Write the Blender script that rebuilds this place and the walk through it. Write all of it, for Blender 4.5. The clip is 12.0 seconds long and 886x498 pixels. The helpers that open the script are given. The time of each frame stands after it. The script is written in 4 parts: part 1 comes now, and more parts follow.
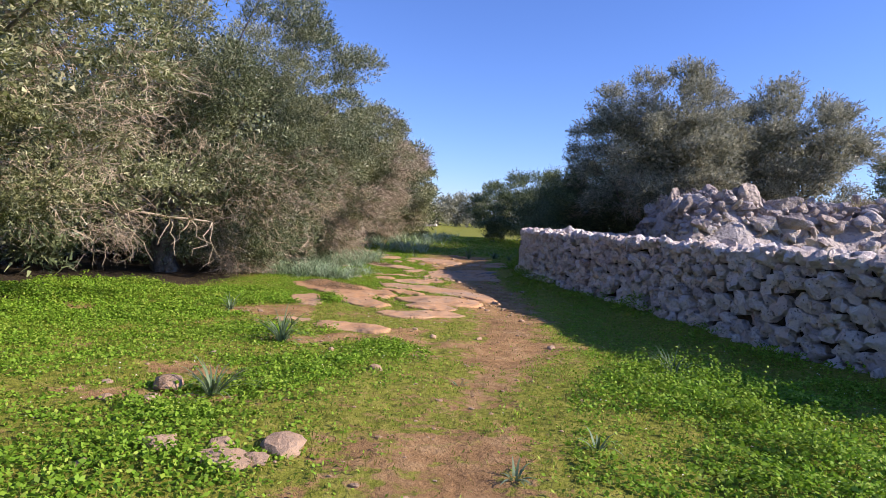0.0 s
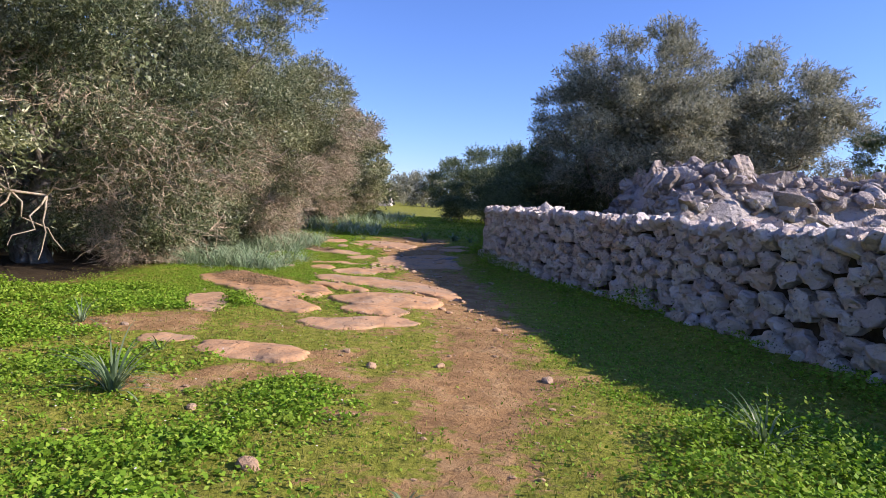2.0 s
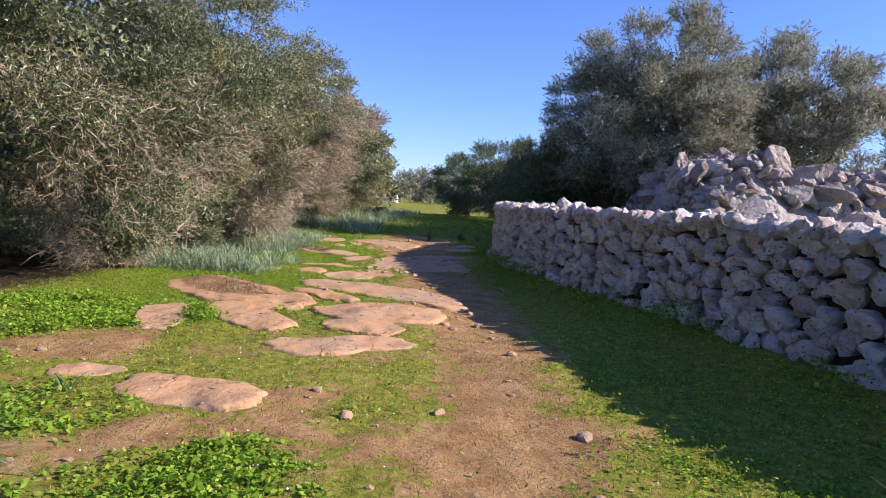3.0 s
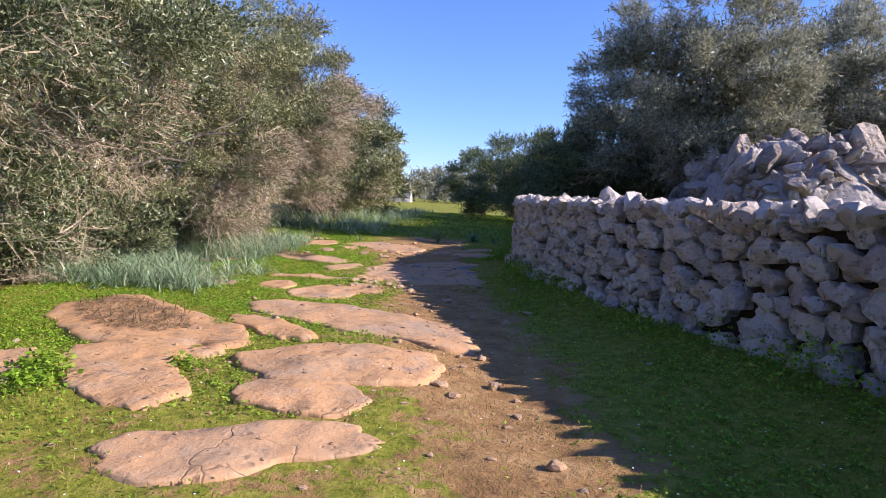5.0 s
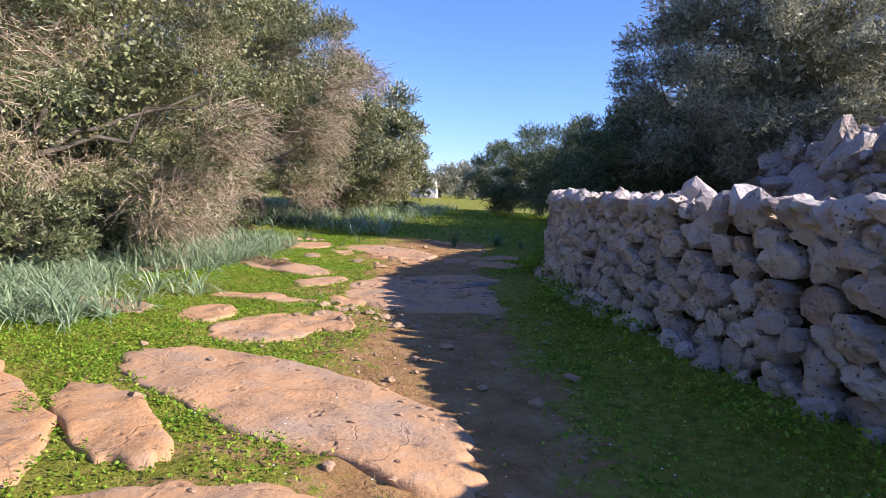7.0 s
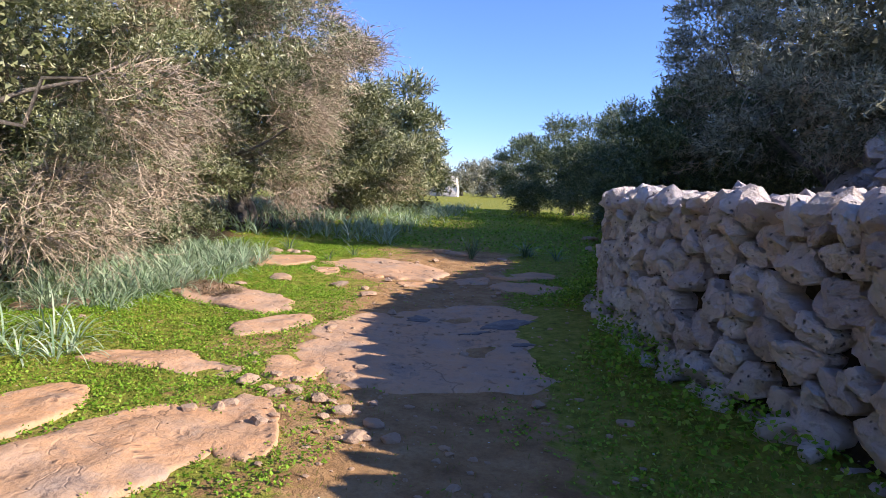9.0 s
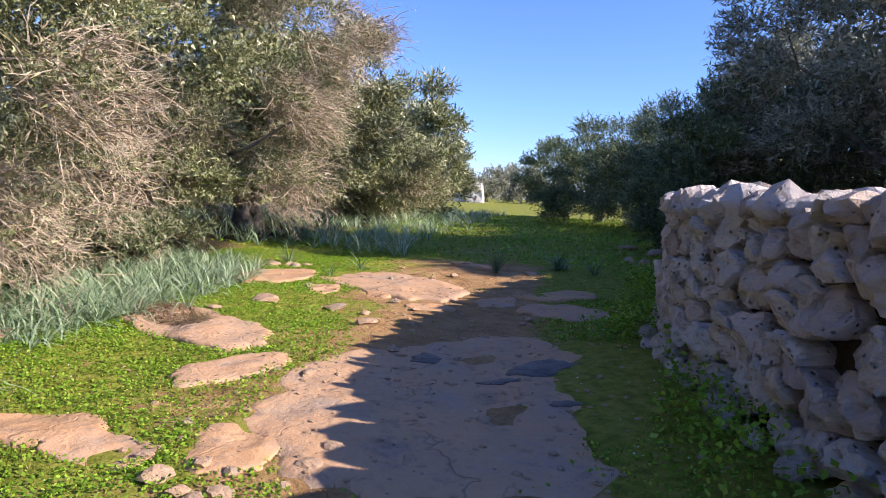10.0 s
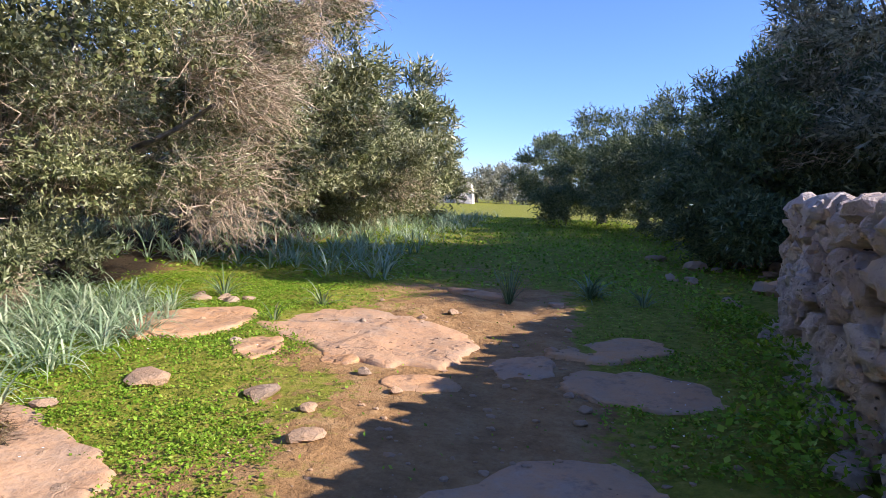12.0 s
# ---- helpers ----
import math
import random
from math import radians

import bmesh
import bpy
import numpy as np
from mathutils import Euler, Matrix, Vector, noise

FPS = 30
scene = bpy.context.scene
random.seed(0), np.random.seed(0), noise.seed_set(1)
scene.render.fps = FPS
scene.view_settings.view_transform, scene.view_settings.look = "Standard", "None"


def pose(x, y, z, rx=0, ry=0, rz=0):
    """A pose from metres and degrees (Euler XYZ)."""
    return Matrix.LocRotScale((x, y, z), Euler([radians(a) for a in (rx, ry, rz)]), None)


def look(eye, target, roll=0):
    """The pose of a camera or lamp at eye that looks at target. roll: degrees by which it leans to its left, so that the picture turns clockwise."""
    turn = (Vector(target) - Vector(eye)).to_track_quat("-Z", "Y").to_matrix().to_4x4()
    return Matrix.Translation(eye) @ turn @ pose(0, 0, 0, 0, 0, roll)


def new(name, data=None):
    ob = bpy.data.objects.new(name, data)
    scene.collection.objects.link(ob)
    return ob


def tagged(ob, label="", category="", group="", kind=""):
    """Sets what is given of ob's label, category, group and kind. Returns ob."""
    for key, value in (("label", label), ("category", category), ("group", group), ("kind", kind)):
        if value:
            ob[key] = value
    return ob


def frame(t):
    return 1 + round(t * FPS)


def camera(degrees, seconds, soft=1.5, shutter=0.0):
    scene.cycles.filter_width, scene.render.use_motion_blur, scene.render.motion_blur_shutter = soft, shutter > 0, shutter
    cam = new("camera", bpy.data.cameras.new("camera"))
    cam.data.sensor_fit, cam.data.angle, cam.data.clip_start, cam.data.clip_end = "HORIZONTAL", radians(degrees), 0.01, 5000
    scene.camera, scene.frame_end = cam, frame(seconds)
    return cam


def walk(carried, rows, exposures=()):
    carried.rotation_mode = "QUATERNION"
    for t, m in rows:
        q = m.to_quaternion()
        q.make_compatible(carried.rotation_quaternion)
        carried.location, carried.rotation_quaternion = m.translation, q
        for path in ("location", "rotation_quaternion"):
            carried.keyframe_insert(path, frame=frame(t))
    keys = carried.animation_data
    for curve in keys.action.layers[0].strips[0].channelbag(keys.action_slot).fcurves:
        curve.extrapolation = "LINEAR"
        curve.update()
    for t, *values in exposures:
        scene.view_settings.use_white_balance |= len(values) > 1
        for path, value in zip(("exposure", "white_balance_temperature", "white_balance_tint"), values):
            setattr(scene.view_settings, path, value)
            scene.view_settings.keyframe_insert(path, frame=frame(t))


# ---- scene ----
cam = camera(71.1, 12.0, soft=0.75)
METRES, EYE, TILT, LEAN, TURN = 18.8, 1.5, 0.0, 0.0, 4.0
ROWS = [
    (0.0, 0.0, 0.0, 0.0, 0.15, -2.62, -3.27),
    (0.5, -0.0019, 0.0394, -0.0012, -0.82, -2.67, -3.21),
    (1.0, -0.0006, 0.0833, -0.0031, -2.52, -3.22, -3.16),
    (1.5, 0.0048, 0.1238, -0.0045, -3.53, -3.96, -3.13),
    (2.0, 0.0072, 0.1634, -0.0045, -3.88, -4.24, -3.16),
    (2.5, 0.0129, 0.2045, -0.0054, -3.64, -4.45, -3.24),
    (3.0, 0.016, 0.2484, -0.0062, -3.23, -4.55, -3.14),
    (5.0, 0.0358, 0.4145, -0.0127, -1.69, -4.64, -2.75),
    (5.5, 0.0434, 0.4591, -0.0129, -1.26, -4.72, -3.01),
    (6.0, 0.0488, 0.5007, -0.0137, -0.22, -4.87, -3.36),
    (6.5, 0.0531, 0.5398, -0.0133, 0.48, -4.96, -3.5),
    (7.0, 0.0556, 0.5818, -0.0134, 0.95, -5.13, -3.42),
    (9.0, 0.061, 0.7493, -0.012, 3.03, -5.4, -3.07),
    (9.5, 0.0611, 0.7944, -0.0128, 4.28, -5.14, -2.86),
    (10.0, 0.0618, 0.8359, -0.0139, 5.38, -4.94, -2.77),
    (10.5, 0.0579, 0.8754, -0.0156, 5.9, -4.75, -2.63),
    (11.0, 0.055, 0.9162, -0.0149, 5.74, -4.6, -2.47),
    (11.5, 0.0493, 0.9579, -0.0143, 5.2, -4.66, -2.24),
    (12.0, 0.0436, 0.9946, -0.0114, 4.29, -4.83, -2.11),
]
walk(cam, [(t, pose(0, 0, EYE, TILT, LEAN, TURN) @ pose(METRES * x, METRES * y, METRES * z, 90 + pitch, roll, yaw)) for t, x, y, z, yaw, pitch, roll in ROWS],
     exposures=[(0.0, 0.58, 6180, 18), (3.0, 0.66, 6160, 18), (6.0, 0.80, 6100, 17), (12.0, 0.96, 6120, 16)])

# ---- world and sun ----
SUN_UP, SUN_FROM = 29.2, 98.0  # elevation; bearing clockwise from +y
world = bpy.data.worlds.new("world")
scene.world = world
world.use_nodes = True
sky = world.node_tree.nodes.new("ShaderNodeTexSky")
sky.sky_type, sky.sun_disc = "NISHITA", False
sky.sun_elevation, sky.sun_rotation = radians(SUN_UP), radians(SUN_FROM)
sky.air_density, sky.dust_density, sky.ozone_density = 1.0, 0.0, 5.0
back = world.node_tree.nodes["Background"]
back.inputs["Strength"].default_value = 0.118
deep = world.node_tree.nodes.new("ShaderNodeMix")  # a clear, deep winter blue
deep.data_type, deep.blend_type = "RGBA", "MULTIPLY"
deep.inputs[0].default_value, deep.inputs[7].default_value = 1.0, (0.80, 0.86, 1.16, 1)
world.node_tree.links.new(sky.outputs[0], deep.inputs[6])
world.node_tree.links.new(deep.outputs[2], back.inputs["Color"])
sun = new("sun", bpy.data.lights.new("sun", "SUN"))
sun.data.energy, sun.data.angle, sun.data.color = 5.3, radians(0.53), (1.0, 0.875, 0.71)
away = Vector((math.sin(radians(SUN_FROM)) * math.cos(radians(SUN_UP)), math.cos(radians(SUN_FROM)) * math.cos(radians(SUN_UP)), math.sin(radians(SUN_UP))))
sun.matrix_world = look(away * 60, (0, 0, 0))


# ---- materials ----
class Nodes:
    """A small writer of node materials."""

    def __init__(self, name, rough=0.8, spec=0.3):
        self.mat = bpy.data.materials.new(name)
        self.mat.use_nodes = True
        self.tree = self.mat.node_tree
        self.bsdf = self.tree.nodes["Principled BSDF"]
        self.bsdf.inputs["Roughness"].default_value = rough
        self.bsdf.inputs["Specular IOR Level"].default_value = spec
        self.where = self.node("ShaderNodeTexCoord").outputs["Object"]

    def node(self, kind, **values):
        n = self.tree.nodes.new(kind)
        for key, value in values.items():
            n.inputs[key.replace("_", " ")].default_value = value
        return n

    def link(self, a, b):
        self.tree.links.new(a, b)

    def noise(self, scale, detail=5, rough=0.6, where=None):
        n = self.node("ShaderNodeTexNoise", Scale=scale, Detail=detail, Roughness=rough)
        self.link(where or self.where, n.inputs["Vector"])
        return n.outputs["Fac"]

    def cells(self, scale, feature="F1", where=None):
        n = self.node("ShaderNodeTexVoronoi", Scale=scale)
        n.feature = feature
        self.link(where or self.where, n.inputs["Vector"])
        return n.outputs["Distance"]

    def warp(self, where, by):
        n = self.node("ShaderNodeTexNoise", Scale=2.5, Detail=3)
        self.link(where, n.inputs["Vector"])
        m = self.node("ShaderNodeVectorMath")
        m.operation, m.inputs["Scale"].default_value = "SCALE", by
        self.link(n.outputs["Color"], m.inputs[0])
        a = self.node("ShaderNodeVectorMath")
        self.link(where, a.inputs[0])
        self.link(m.outputs[0], a.inputs[1])
        return a.outputs[0]

    def ramp(self, fac, *stops):
        n = self.node("ShaderNodeValToRGB")
        e = n.color_ramp.elements
        while len(e) < len(stops):
            e.new(0.5)
        for k, (at, c) in zip(e, stops):
            k.position = at
            k.color = (*c, 1) if len(c) == 3 else c
        self.link(fac, n.inputs["Fac"])
        return n.outputs["Color"]

    def grey(self, fac, low, high, a=0.0, b=1.0):
        n = self.node("ShaderNodeMapRange")
        for i, v in enumerate((low, high, a, b)):
            n.inputs[i + 1].default_value = v
        self.link(fac, n.inputs[0])
        return n.outputs[0]

    def mix(self, fac, a, b, how="MIX"):
        n = self.tree.nodes.new("ShaderNodeMix")
        n.data_type, n.blend_type = "RGBA", how
        for slot, v in ((0, fac), (6, a), (7, b)):
            if isinstance(v, (int, float)):
                n.inputs[slot].default_value = v
            elif isinstance(v, tuple):
                n.inputs[slot].default_value = (*v, 1)
            else:
                self.link(v, n.inputs[slot])
        return n.outputs[2]

    def math(self, how, a, b=0.0):
        n = self.tree.nodes.new("ShaderNodeMath")
        n.operation = how
        for i, v in enumerate((a, b)):
            if isinstance(v, (int, float)):
                n.inputs[i].default_value = v
            else:
                self.link(v, n.inputs[i])
        return n.outputs[0]

    def any(self, islands=True):
        if islands:
            return self.node("ShaderNodeNewGeometry").outputs["Random Per Island"]
        return self.node("ShaderNodeObjectInfo").outputs["Random"]

    def done(self, colour, height=None, depth=0.01, through_leaf=0.0):
        self.link(colour, self.bsdf.inputs["Base Color"])
        if height is not None:
            b = self.node("ShaderNodeBump", Distance=depth, Strength=1.0)
            self.link(height, b.inputs["Height"])
            self.link(b.outputs[0], self.bsdf.inputs["Normal"])
        if through_leaf:
            t = self.node("ShaderNodeBsdfTranslucent")
            self.link(colour, t.inputs["Color"])
            m = self.node("ShaderNodeMixShader", Fac=through_leaf)
            self.link(self.bsdf.outputs[0], m.inputs[1])
            self.link(t.outputs[0], m.inputs[2])
            self.link(m.outputs[0], self.tree.nodes["Material Output"].inputs["Surface"])
        return self.mat


def limestone(name, islands, tones=((0.58, 0.475, 0.43), (0.77, 0.67, 0.62), (0.84, 0.76, 0.71), (0.74, 0.59, 0.48))):
    n = Nodes(name, 0.92, 0.2)
    where = n.node("ShaderNodeNewGeometry").outputs["Position"]
    tone = n.ramp(n.any(islands), *zip((0.0, 0.35, 0.7, 1.0), tones))
    c = n.mix(n.grey(n.noise(3.0, 7, 0.72, where), 0.54, 0.74, 0.0, 0.5), tone, (0.34, 0.27, 0.23))
    bent = n.warp(where, 0.2)
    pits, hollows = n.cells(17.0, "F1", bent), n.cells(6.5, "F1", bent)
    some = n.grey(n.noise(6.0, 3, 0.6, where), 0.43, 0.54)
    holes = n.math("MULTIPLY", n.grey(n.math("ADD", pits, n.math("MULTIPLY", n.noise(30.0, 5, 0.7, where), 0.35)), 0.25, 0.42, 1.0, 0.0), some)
    # the shade inside the pits is painted dark, on top of their bump
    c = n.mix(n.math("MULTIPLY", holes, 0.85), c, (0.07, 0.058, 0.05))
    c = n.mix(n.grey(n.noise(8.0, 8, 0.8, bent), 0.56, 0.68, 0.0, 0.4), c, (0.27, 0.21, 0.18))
    c = n.mix(n.grey(n.noise(21.0, 5, 0.75, where), 0.56, 0.70, 0.0, 0.6), c, (0.68, 0.65, 0.60))
    height = n.math("ADD", n.noise(10.0, 9, 0.72, where), n.math("MULTIPLY", n.grey(hollows, 0.05, 0.5), 0.7))
    height = n.math("SUBTRACT", height, n.math("MULTIPLY", holes, 0.5))
    return n.done(c, height, 0.10)


def slab_rock(name, cracked=True):
    n = Nodes(name, 0.9, 0.2)
    where = n.node("ShaderNodeNewGeometry").outputs["Position"]
    big, fine = n.noise(1.6, 5, 0.62, where), n.noise(14.0, 7, 0.72, where)
    c = n.ramp(big, (0.30, (0.38, 0.27, 0.19)), (0.45, (0.50, 0.29, 0.145)), (0.58, (0.57, 0.305, 0.135)), (0.75, (0.42, 0.32, 0.235)))
    c = n.mix(n.grey(fine, 0.45, 0.70, 0.0, 0.35), c, (0.52, 0.36, 0.22))
    c = n.mix(n.grey(n.noise(3.3, 9, 0.80, where), 0.53, 0.67, 0.0, 0.85), c, (0.15, 0.105, 0.08))
    c = n.mix(n.grey(n.noise(38.0, 5, 0.8, where), 0.52, 0.68, 0.0, 0.32), c, (0.24, 0.16, 0.11))
    c = n.mix(n.grey(n.noise(9.0, 6, 0.75, n.warp(where, 0.4)), 0.55, 0.68, 0.0, 0.4), c, (0.50, 0.39, 0.28))
    c = n.mix(n.math("MULTIPLY", n.any(False), 0.3), c, (0.42, 0.34, 0.28))
    if not cracked:
        return n.done(n.mix(0.5, c, (0.40, 0.31, 0.23)), fine, 0.03)
    cracks = n.grey(n.cells(0.75, "DISTANCE_TO_EDGE", n.warp(where, 0.9)), 0.0, 0.012)
    c = n.mix(n.math("MULTIPLY", n.math("SUBTRACT", 1.0, cracks), n.grey(n.noise(1.1, 3, 0.5, where), 0.5, 0.62, 0.0, 0.6)), c, (0.14, 0.09, 0.06))
    pocks = n.math("MULTIPLY", n.grey(n.cells(9.0, "F1", n.warp(where, 0.3)), 0.10, 0.34, 1.0, 0.0), n.grey(n.noise(2.2, 3, 0.6, where), 0.50, 0.60))
    c = n.mix(n.math("MULTIPLY", pocks, 0.55), c, (0.20, 0.13, 0.09))
    height = n.math("ADD", n.math("MULTIPLY", fine, 0.22), n.math("ADD", n.noise(3.0, 6, 0.6, where), n.math("MULTIPLY", cracks, 0.08)))
    return n.done(c, n.math("SUBTRACT", height, n.math("MULTIPLY", pocks, 0.25)), 0.045)


def earth():
    n = Nodes("soil_and_turf", 0.95, 0.15)
    where = n.node("ShaderNodeNewGeometry").outputs["Position"]
    a = n.node("ShaderNodeAttribute")
    a.attribute_name = "soil"
    fine, mid = n.noise(24.0, 8, 0.75, where), n.noise(3.2, 6, 0.68, where)
    soil = n.ramp(mid, (0.3, (0.23, 0.13, 0.058)), (0.5, (0.38, 0.225, 0.10)), (0.7, (0.47, 0.31, 0.155)))
    soil = n.mix(n.grey(fine, 0.46, 0.72, 0.0, 0.5), soil, (0.15, 0.09, 0.038))
    soil = n.mix(n.math("MULTIPLY", n.grey(n.cells(27.0, "F1", n.warp(where, 0.2)), 0.10, 0.2, 0.5, 0.0), n.grey(n.noise(5.0, 3, 0.6, where), 0.5, 0.62)), soil, (0.50, 0.39, 0.24))
    turf = n.ramp(n.noise(9.0, 7, 0.7, where), (0.3, (0.10, 0.11, 0.016)), (0.5, (0.22, 0.235, 0.030)), (0.7, (0.36, 0.31, 0.075)))
    edge = n.math("ADD", a.outputs["Fac"], n.math("MULTIPLY", n.math("SUBTRACT", n.noise(6.0, 7, 0.72, where), 0.5), 2.2))
    c = n.mix(n.grey(edge, 0.40, 0.62), turf, soil)
    # shade beneath the olive trees, painted into the ground colour as near-black brown
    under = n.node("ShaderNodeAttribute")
    under.attribute_name = "grove_shade"
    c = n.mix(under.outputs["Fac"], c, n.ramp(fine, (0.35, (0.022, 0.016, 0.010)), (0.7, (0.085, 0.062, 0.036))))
    return n.done(c, n.math("ADD", n.math("MULTIPLY", fine, 0.35), n.math("ADD", mid, n.math("MULTIPLY", n.noise(9.0, 4, 0.6, where), 0.6))), 0.06)


def leaf(name, stops, rough=0.55, clear=0.25, patch=1.2, patchy=0.35, patch_tone=(0.09, 0.085, 0.05), islands=True, gloss=0.2):
    n = Nodes(name, rough, gloss)
    where = n.node("ShaderNodeNewGeometry").outputs["Position"]
    c = n.ramp(n.any(islands), *stops)
    c = n.mix(n.grey(n.noise(patch, 3, 0.6, where), 0.48, 0.66, 0.0, patchy), c, patch_tone)
    return n.done(c, through_leaf=clear)


def bark(name, a, b):
    n = Nodes(name, 0.9, 0.2)
    where = n.node("ShaderNodeNewGeometry").outputs["Position"]
    c = n.ramp(n.noise(7.0, 6, 0.7, where), (0.35, a), (0.65, b))
    return n.done(c, n.noise(22.0, 6, 0.7, where), 0.03)


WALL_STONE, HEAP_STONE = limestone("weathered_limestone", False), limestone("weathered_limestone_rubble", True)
# the wall's limestone darkened: the mound's shaded side is put into its tones
MOUND_TONES = ((0.30, 0.25, 0.23), (0.42, 0.36, 0.34), (0.55, 0.49, 0.46), (0.48, 0.38, 0.31))
MOUND_STONE, MOUND_RUBBLE = limestone("shaded_limestone", False, MOUND_TONES), limestone("shaded_limestone_rubble", True, MOUND_TONES)
# near-black colour that paints the depth of the open joints
JOINT = bark("joint_shade", (0.03, 0.022, 0.016), (0.09, 0.07, 0.05))
SLAB, LOOSE, EARTH = slab_rock("dusty_bedrock"), slab_rock("loose_limestone", False), earth()
OLIVE = leaf("olive_leaf", [(0.0, (0.08, 0.095, 0.03)), (0.45, (0.155, 0.18, 0.065)), (0.82, (0.34, 0.35, 0.17)), (1.0, (0.56, 0.55, 0.34))], 0.38, 0.08, 0.9, 0.5, (0.24, 0.21, 0.12), gloss=0.5)
OLIVE_DEEP = leaf("deep_olive_leaf", [(0.0, (0.03, 0.045, 0.014)), (0.45, (0.10, 0.13, 0.05)), (0.8, (0.22, 0.25, 0.12)), (1.0, (0.42, 0.43, 0.27))], 0.38, 0.06, 0.9, 0.4, (0.17, 0.155, 0.09), gloss=0.5)
OLIVE_GREY = leaf("grey_olive_leaf", [(0.0, (0.10, 0.11, 0.07)), (0.5, (0.30, 0.30, 0.21)), (1.0, (0.54, 0.53, 0.41))], 0.45, 0.35)
BUSH_DARK = leaf("mastic_leaf", [(0.0, (0.05, 0.08, 0.03)), (0.6, (0.13, 0.17, 0.075)), (1.0, (0.30, 0.34, 0.16))], 0.4, 0.15, gloss=0.4)
CLOVER = leaf("clover_leaf", [(0.0, (0.10, 0.18, 0.012)), (0.5, (0.20, 0.37, 0.026)), (0.85, (0.30, 0.46, 0.042)), (1.0, (0.43, 0.53, 0.09))], 0.6, 0.35, 1.4, 0.35, (0.24, 0.28, 0.038))
SHORT = leaf("short_turf", [(0.0, (0.12, 0.16, 0.02)), (0.5, (0.26, 0.28, 0.045)), (1.0, (0.40, 0.35, 0.11))], 0.6, 0.3, 2.2, 0.75, (0.30, 0.20, 0.08))
STRAP = leaf("asphodel_leaf", [(0.0, (0.16, 0.25, 0.13)), (0.5, (0.32, 0.43, 0.26)), (1.0, (0.52, 0.59, 0.40))], 0.4, 0.25, 1.5, 0.2, (0.22, 0.24, 0.10))
STRAP_ONE = leaf("asphodel_single_leaf", [(0.0, (0.07, 0.12, 0.055)), (0.5, (0.15, 0.22, 0.11)), (1.0, (0.29, 0.36, 0.21))], 0.4, 0.25, 1.5, 0.2, (0.22, 0.24, 0.10), False)
STRAW = leaf("dry_stalk", [(0.0, (0.24, 0.18, 0.09)), (0.6, (0.40, 0.32, 0.17)), (1.0, (0.20, 0.24, 0.07))])
BARK, DEAD = bark("olive_bark", (0.10, 0.085, 0.07), (0.27, 0.235, 0.20)), bark("dead_twig", (0.34, 0.26, 0.18), (0.60, 0.49, 0.36))
PETAL = Nodes("white_petal", 0.6).mat
PETAL.node_tree.nodes["Principled BSDF"].inputs["Base Color"].default_value = (0.8, 0.78, 0.76, 1)


# ---- mesh writers ----
rng = np.random.default_rng(7)


def mesh_of(name, verts, faces, material, smooth=False):
    """A mesh from an array of places and an array of equal-sided faces."""
    verts, faces = np.asarray(verts, np.float32), np.asarray(faces, np.int32)
    me = bpy.data.meshes.new(name)
    k = faces.shape[1]
    me.vertices.add(len(verts))
    me.vertices.foreach_set("co", verts.ravel())
    me.loops.add(faces.size)
    me.loops.foreach_set("vertex_index", faces.ravel())
    me.polygons.add(len(faces))
    me.polygons.foreach_set("loop_start", np.arange(0, faces.size, k, dtype=np.int32))
    me.polygons.foreach_set("use_smooth", np.full(len(faces), smooth))
    me.materials.append(material)
    me.update(calc_edges=True)
    return me


def part(name, me, parent, label="", kind=""):
    ob = new(name, me)
    ob.parent = parent
    return tagged(ob, label, kind=kind)


def unit(v):
    return v / np.maximum(np.linalg.norm(v, axis=-1, keepdims=True), 1e-9)


def sphere_points(n):
    return unit(rng.normal(size=(n, 3)))


def quads(corners):
    """Faces for an array (n, 4, 3) of loose quads."""
    n = len(corners)
    return corners.reshape(-1, 3), np.arange(4 * n).reshape(n, 4)


def leaf_quads(base, along, length, width, flat=None):
    """Diamond leaves: places (n, 3), directions, lengths and widths (n)."""
    n = len(base)
    other = rng.normal(size=(n, 3)) if flat is None else np.cross(along, flat)
    side = unit(np.cross(along, other)) if flat is None else unit(other)
    L, W = np.asarray(length)[:, None], np.asarray(width)[:, None]
    mid = base + along * L * 0.45
    return np.stack([base, mid + side * W / 2, base + along * L, mid - side * W / 2], 1)


def leaf_tris(base, along, length, width):
    """Pointed leaves of one triangle each."""
    side = unit(np.cross(along, rng.normal(size=along.shape)))
    W = np.asarray(width)[:, None] / 2
    return np.stack([base - side * W, base + side * W, base + along * np.asarray(length)[:, None]], 1)


def triangles(corners):
    return corners.reshape(-1, 3), np.arange(3 * len(corners)).reshape(-1, 3)


def tubes(p0, p1, r0, r1, sides=3):
    """Tapered sticks between places p0 and p1 (n, 3)."""
    n = len(p0)
    d = unit(p1 - p0)
    a = unit(np.cross(d, np.where(np.abs(d[:, 2:]) < 0.9, [[0, 0, 1.0]], [[1.0, 0, 0]])))
    b = np.cross(d, a)
    ang = np.arange(sides) * 2 * np.pi / sides
    ring = np.cos(ang)[None, :, None] * a[:, None] + np.sin(ang)[None, :, None] * b[:, None]
    low = p0[:, None] + ring * np.asarray(r0)[:, None, None]
    high = p1[:, None] + ring * np.asarray(r1)[:, None, None]
    verts = np.concatenate([low, high], 1).reshape(-1, 3)
    i = np.arange(sides)
    j = (i + 1) % sides
    face = np.stack([i, j, j + sides, i + sides], 1)
    return verts, (face[None] + (np.arange(n) * 2 * sides)[:, None, None]).reshape(-1, 4)


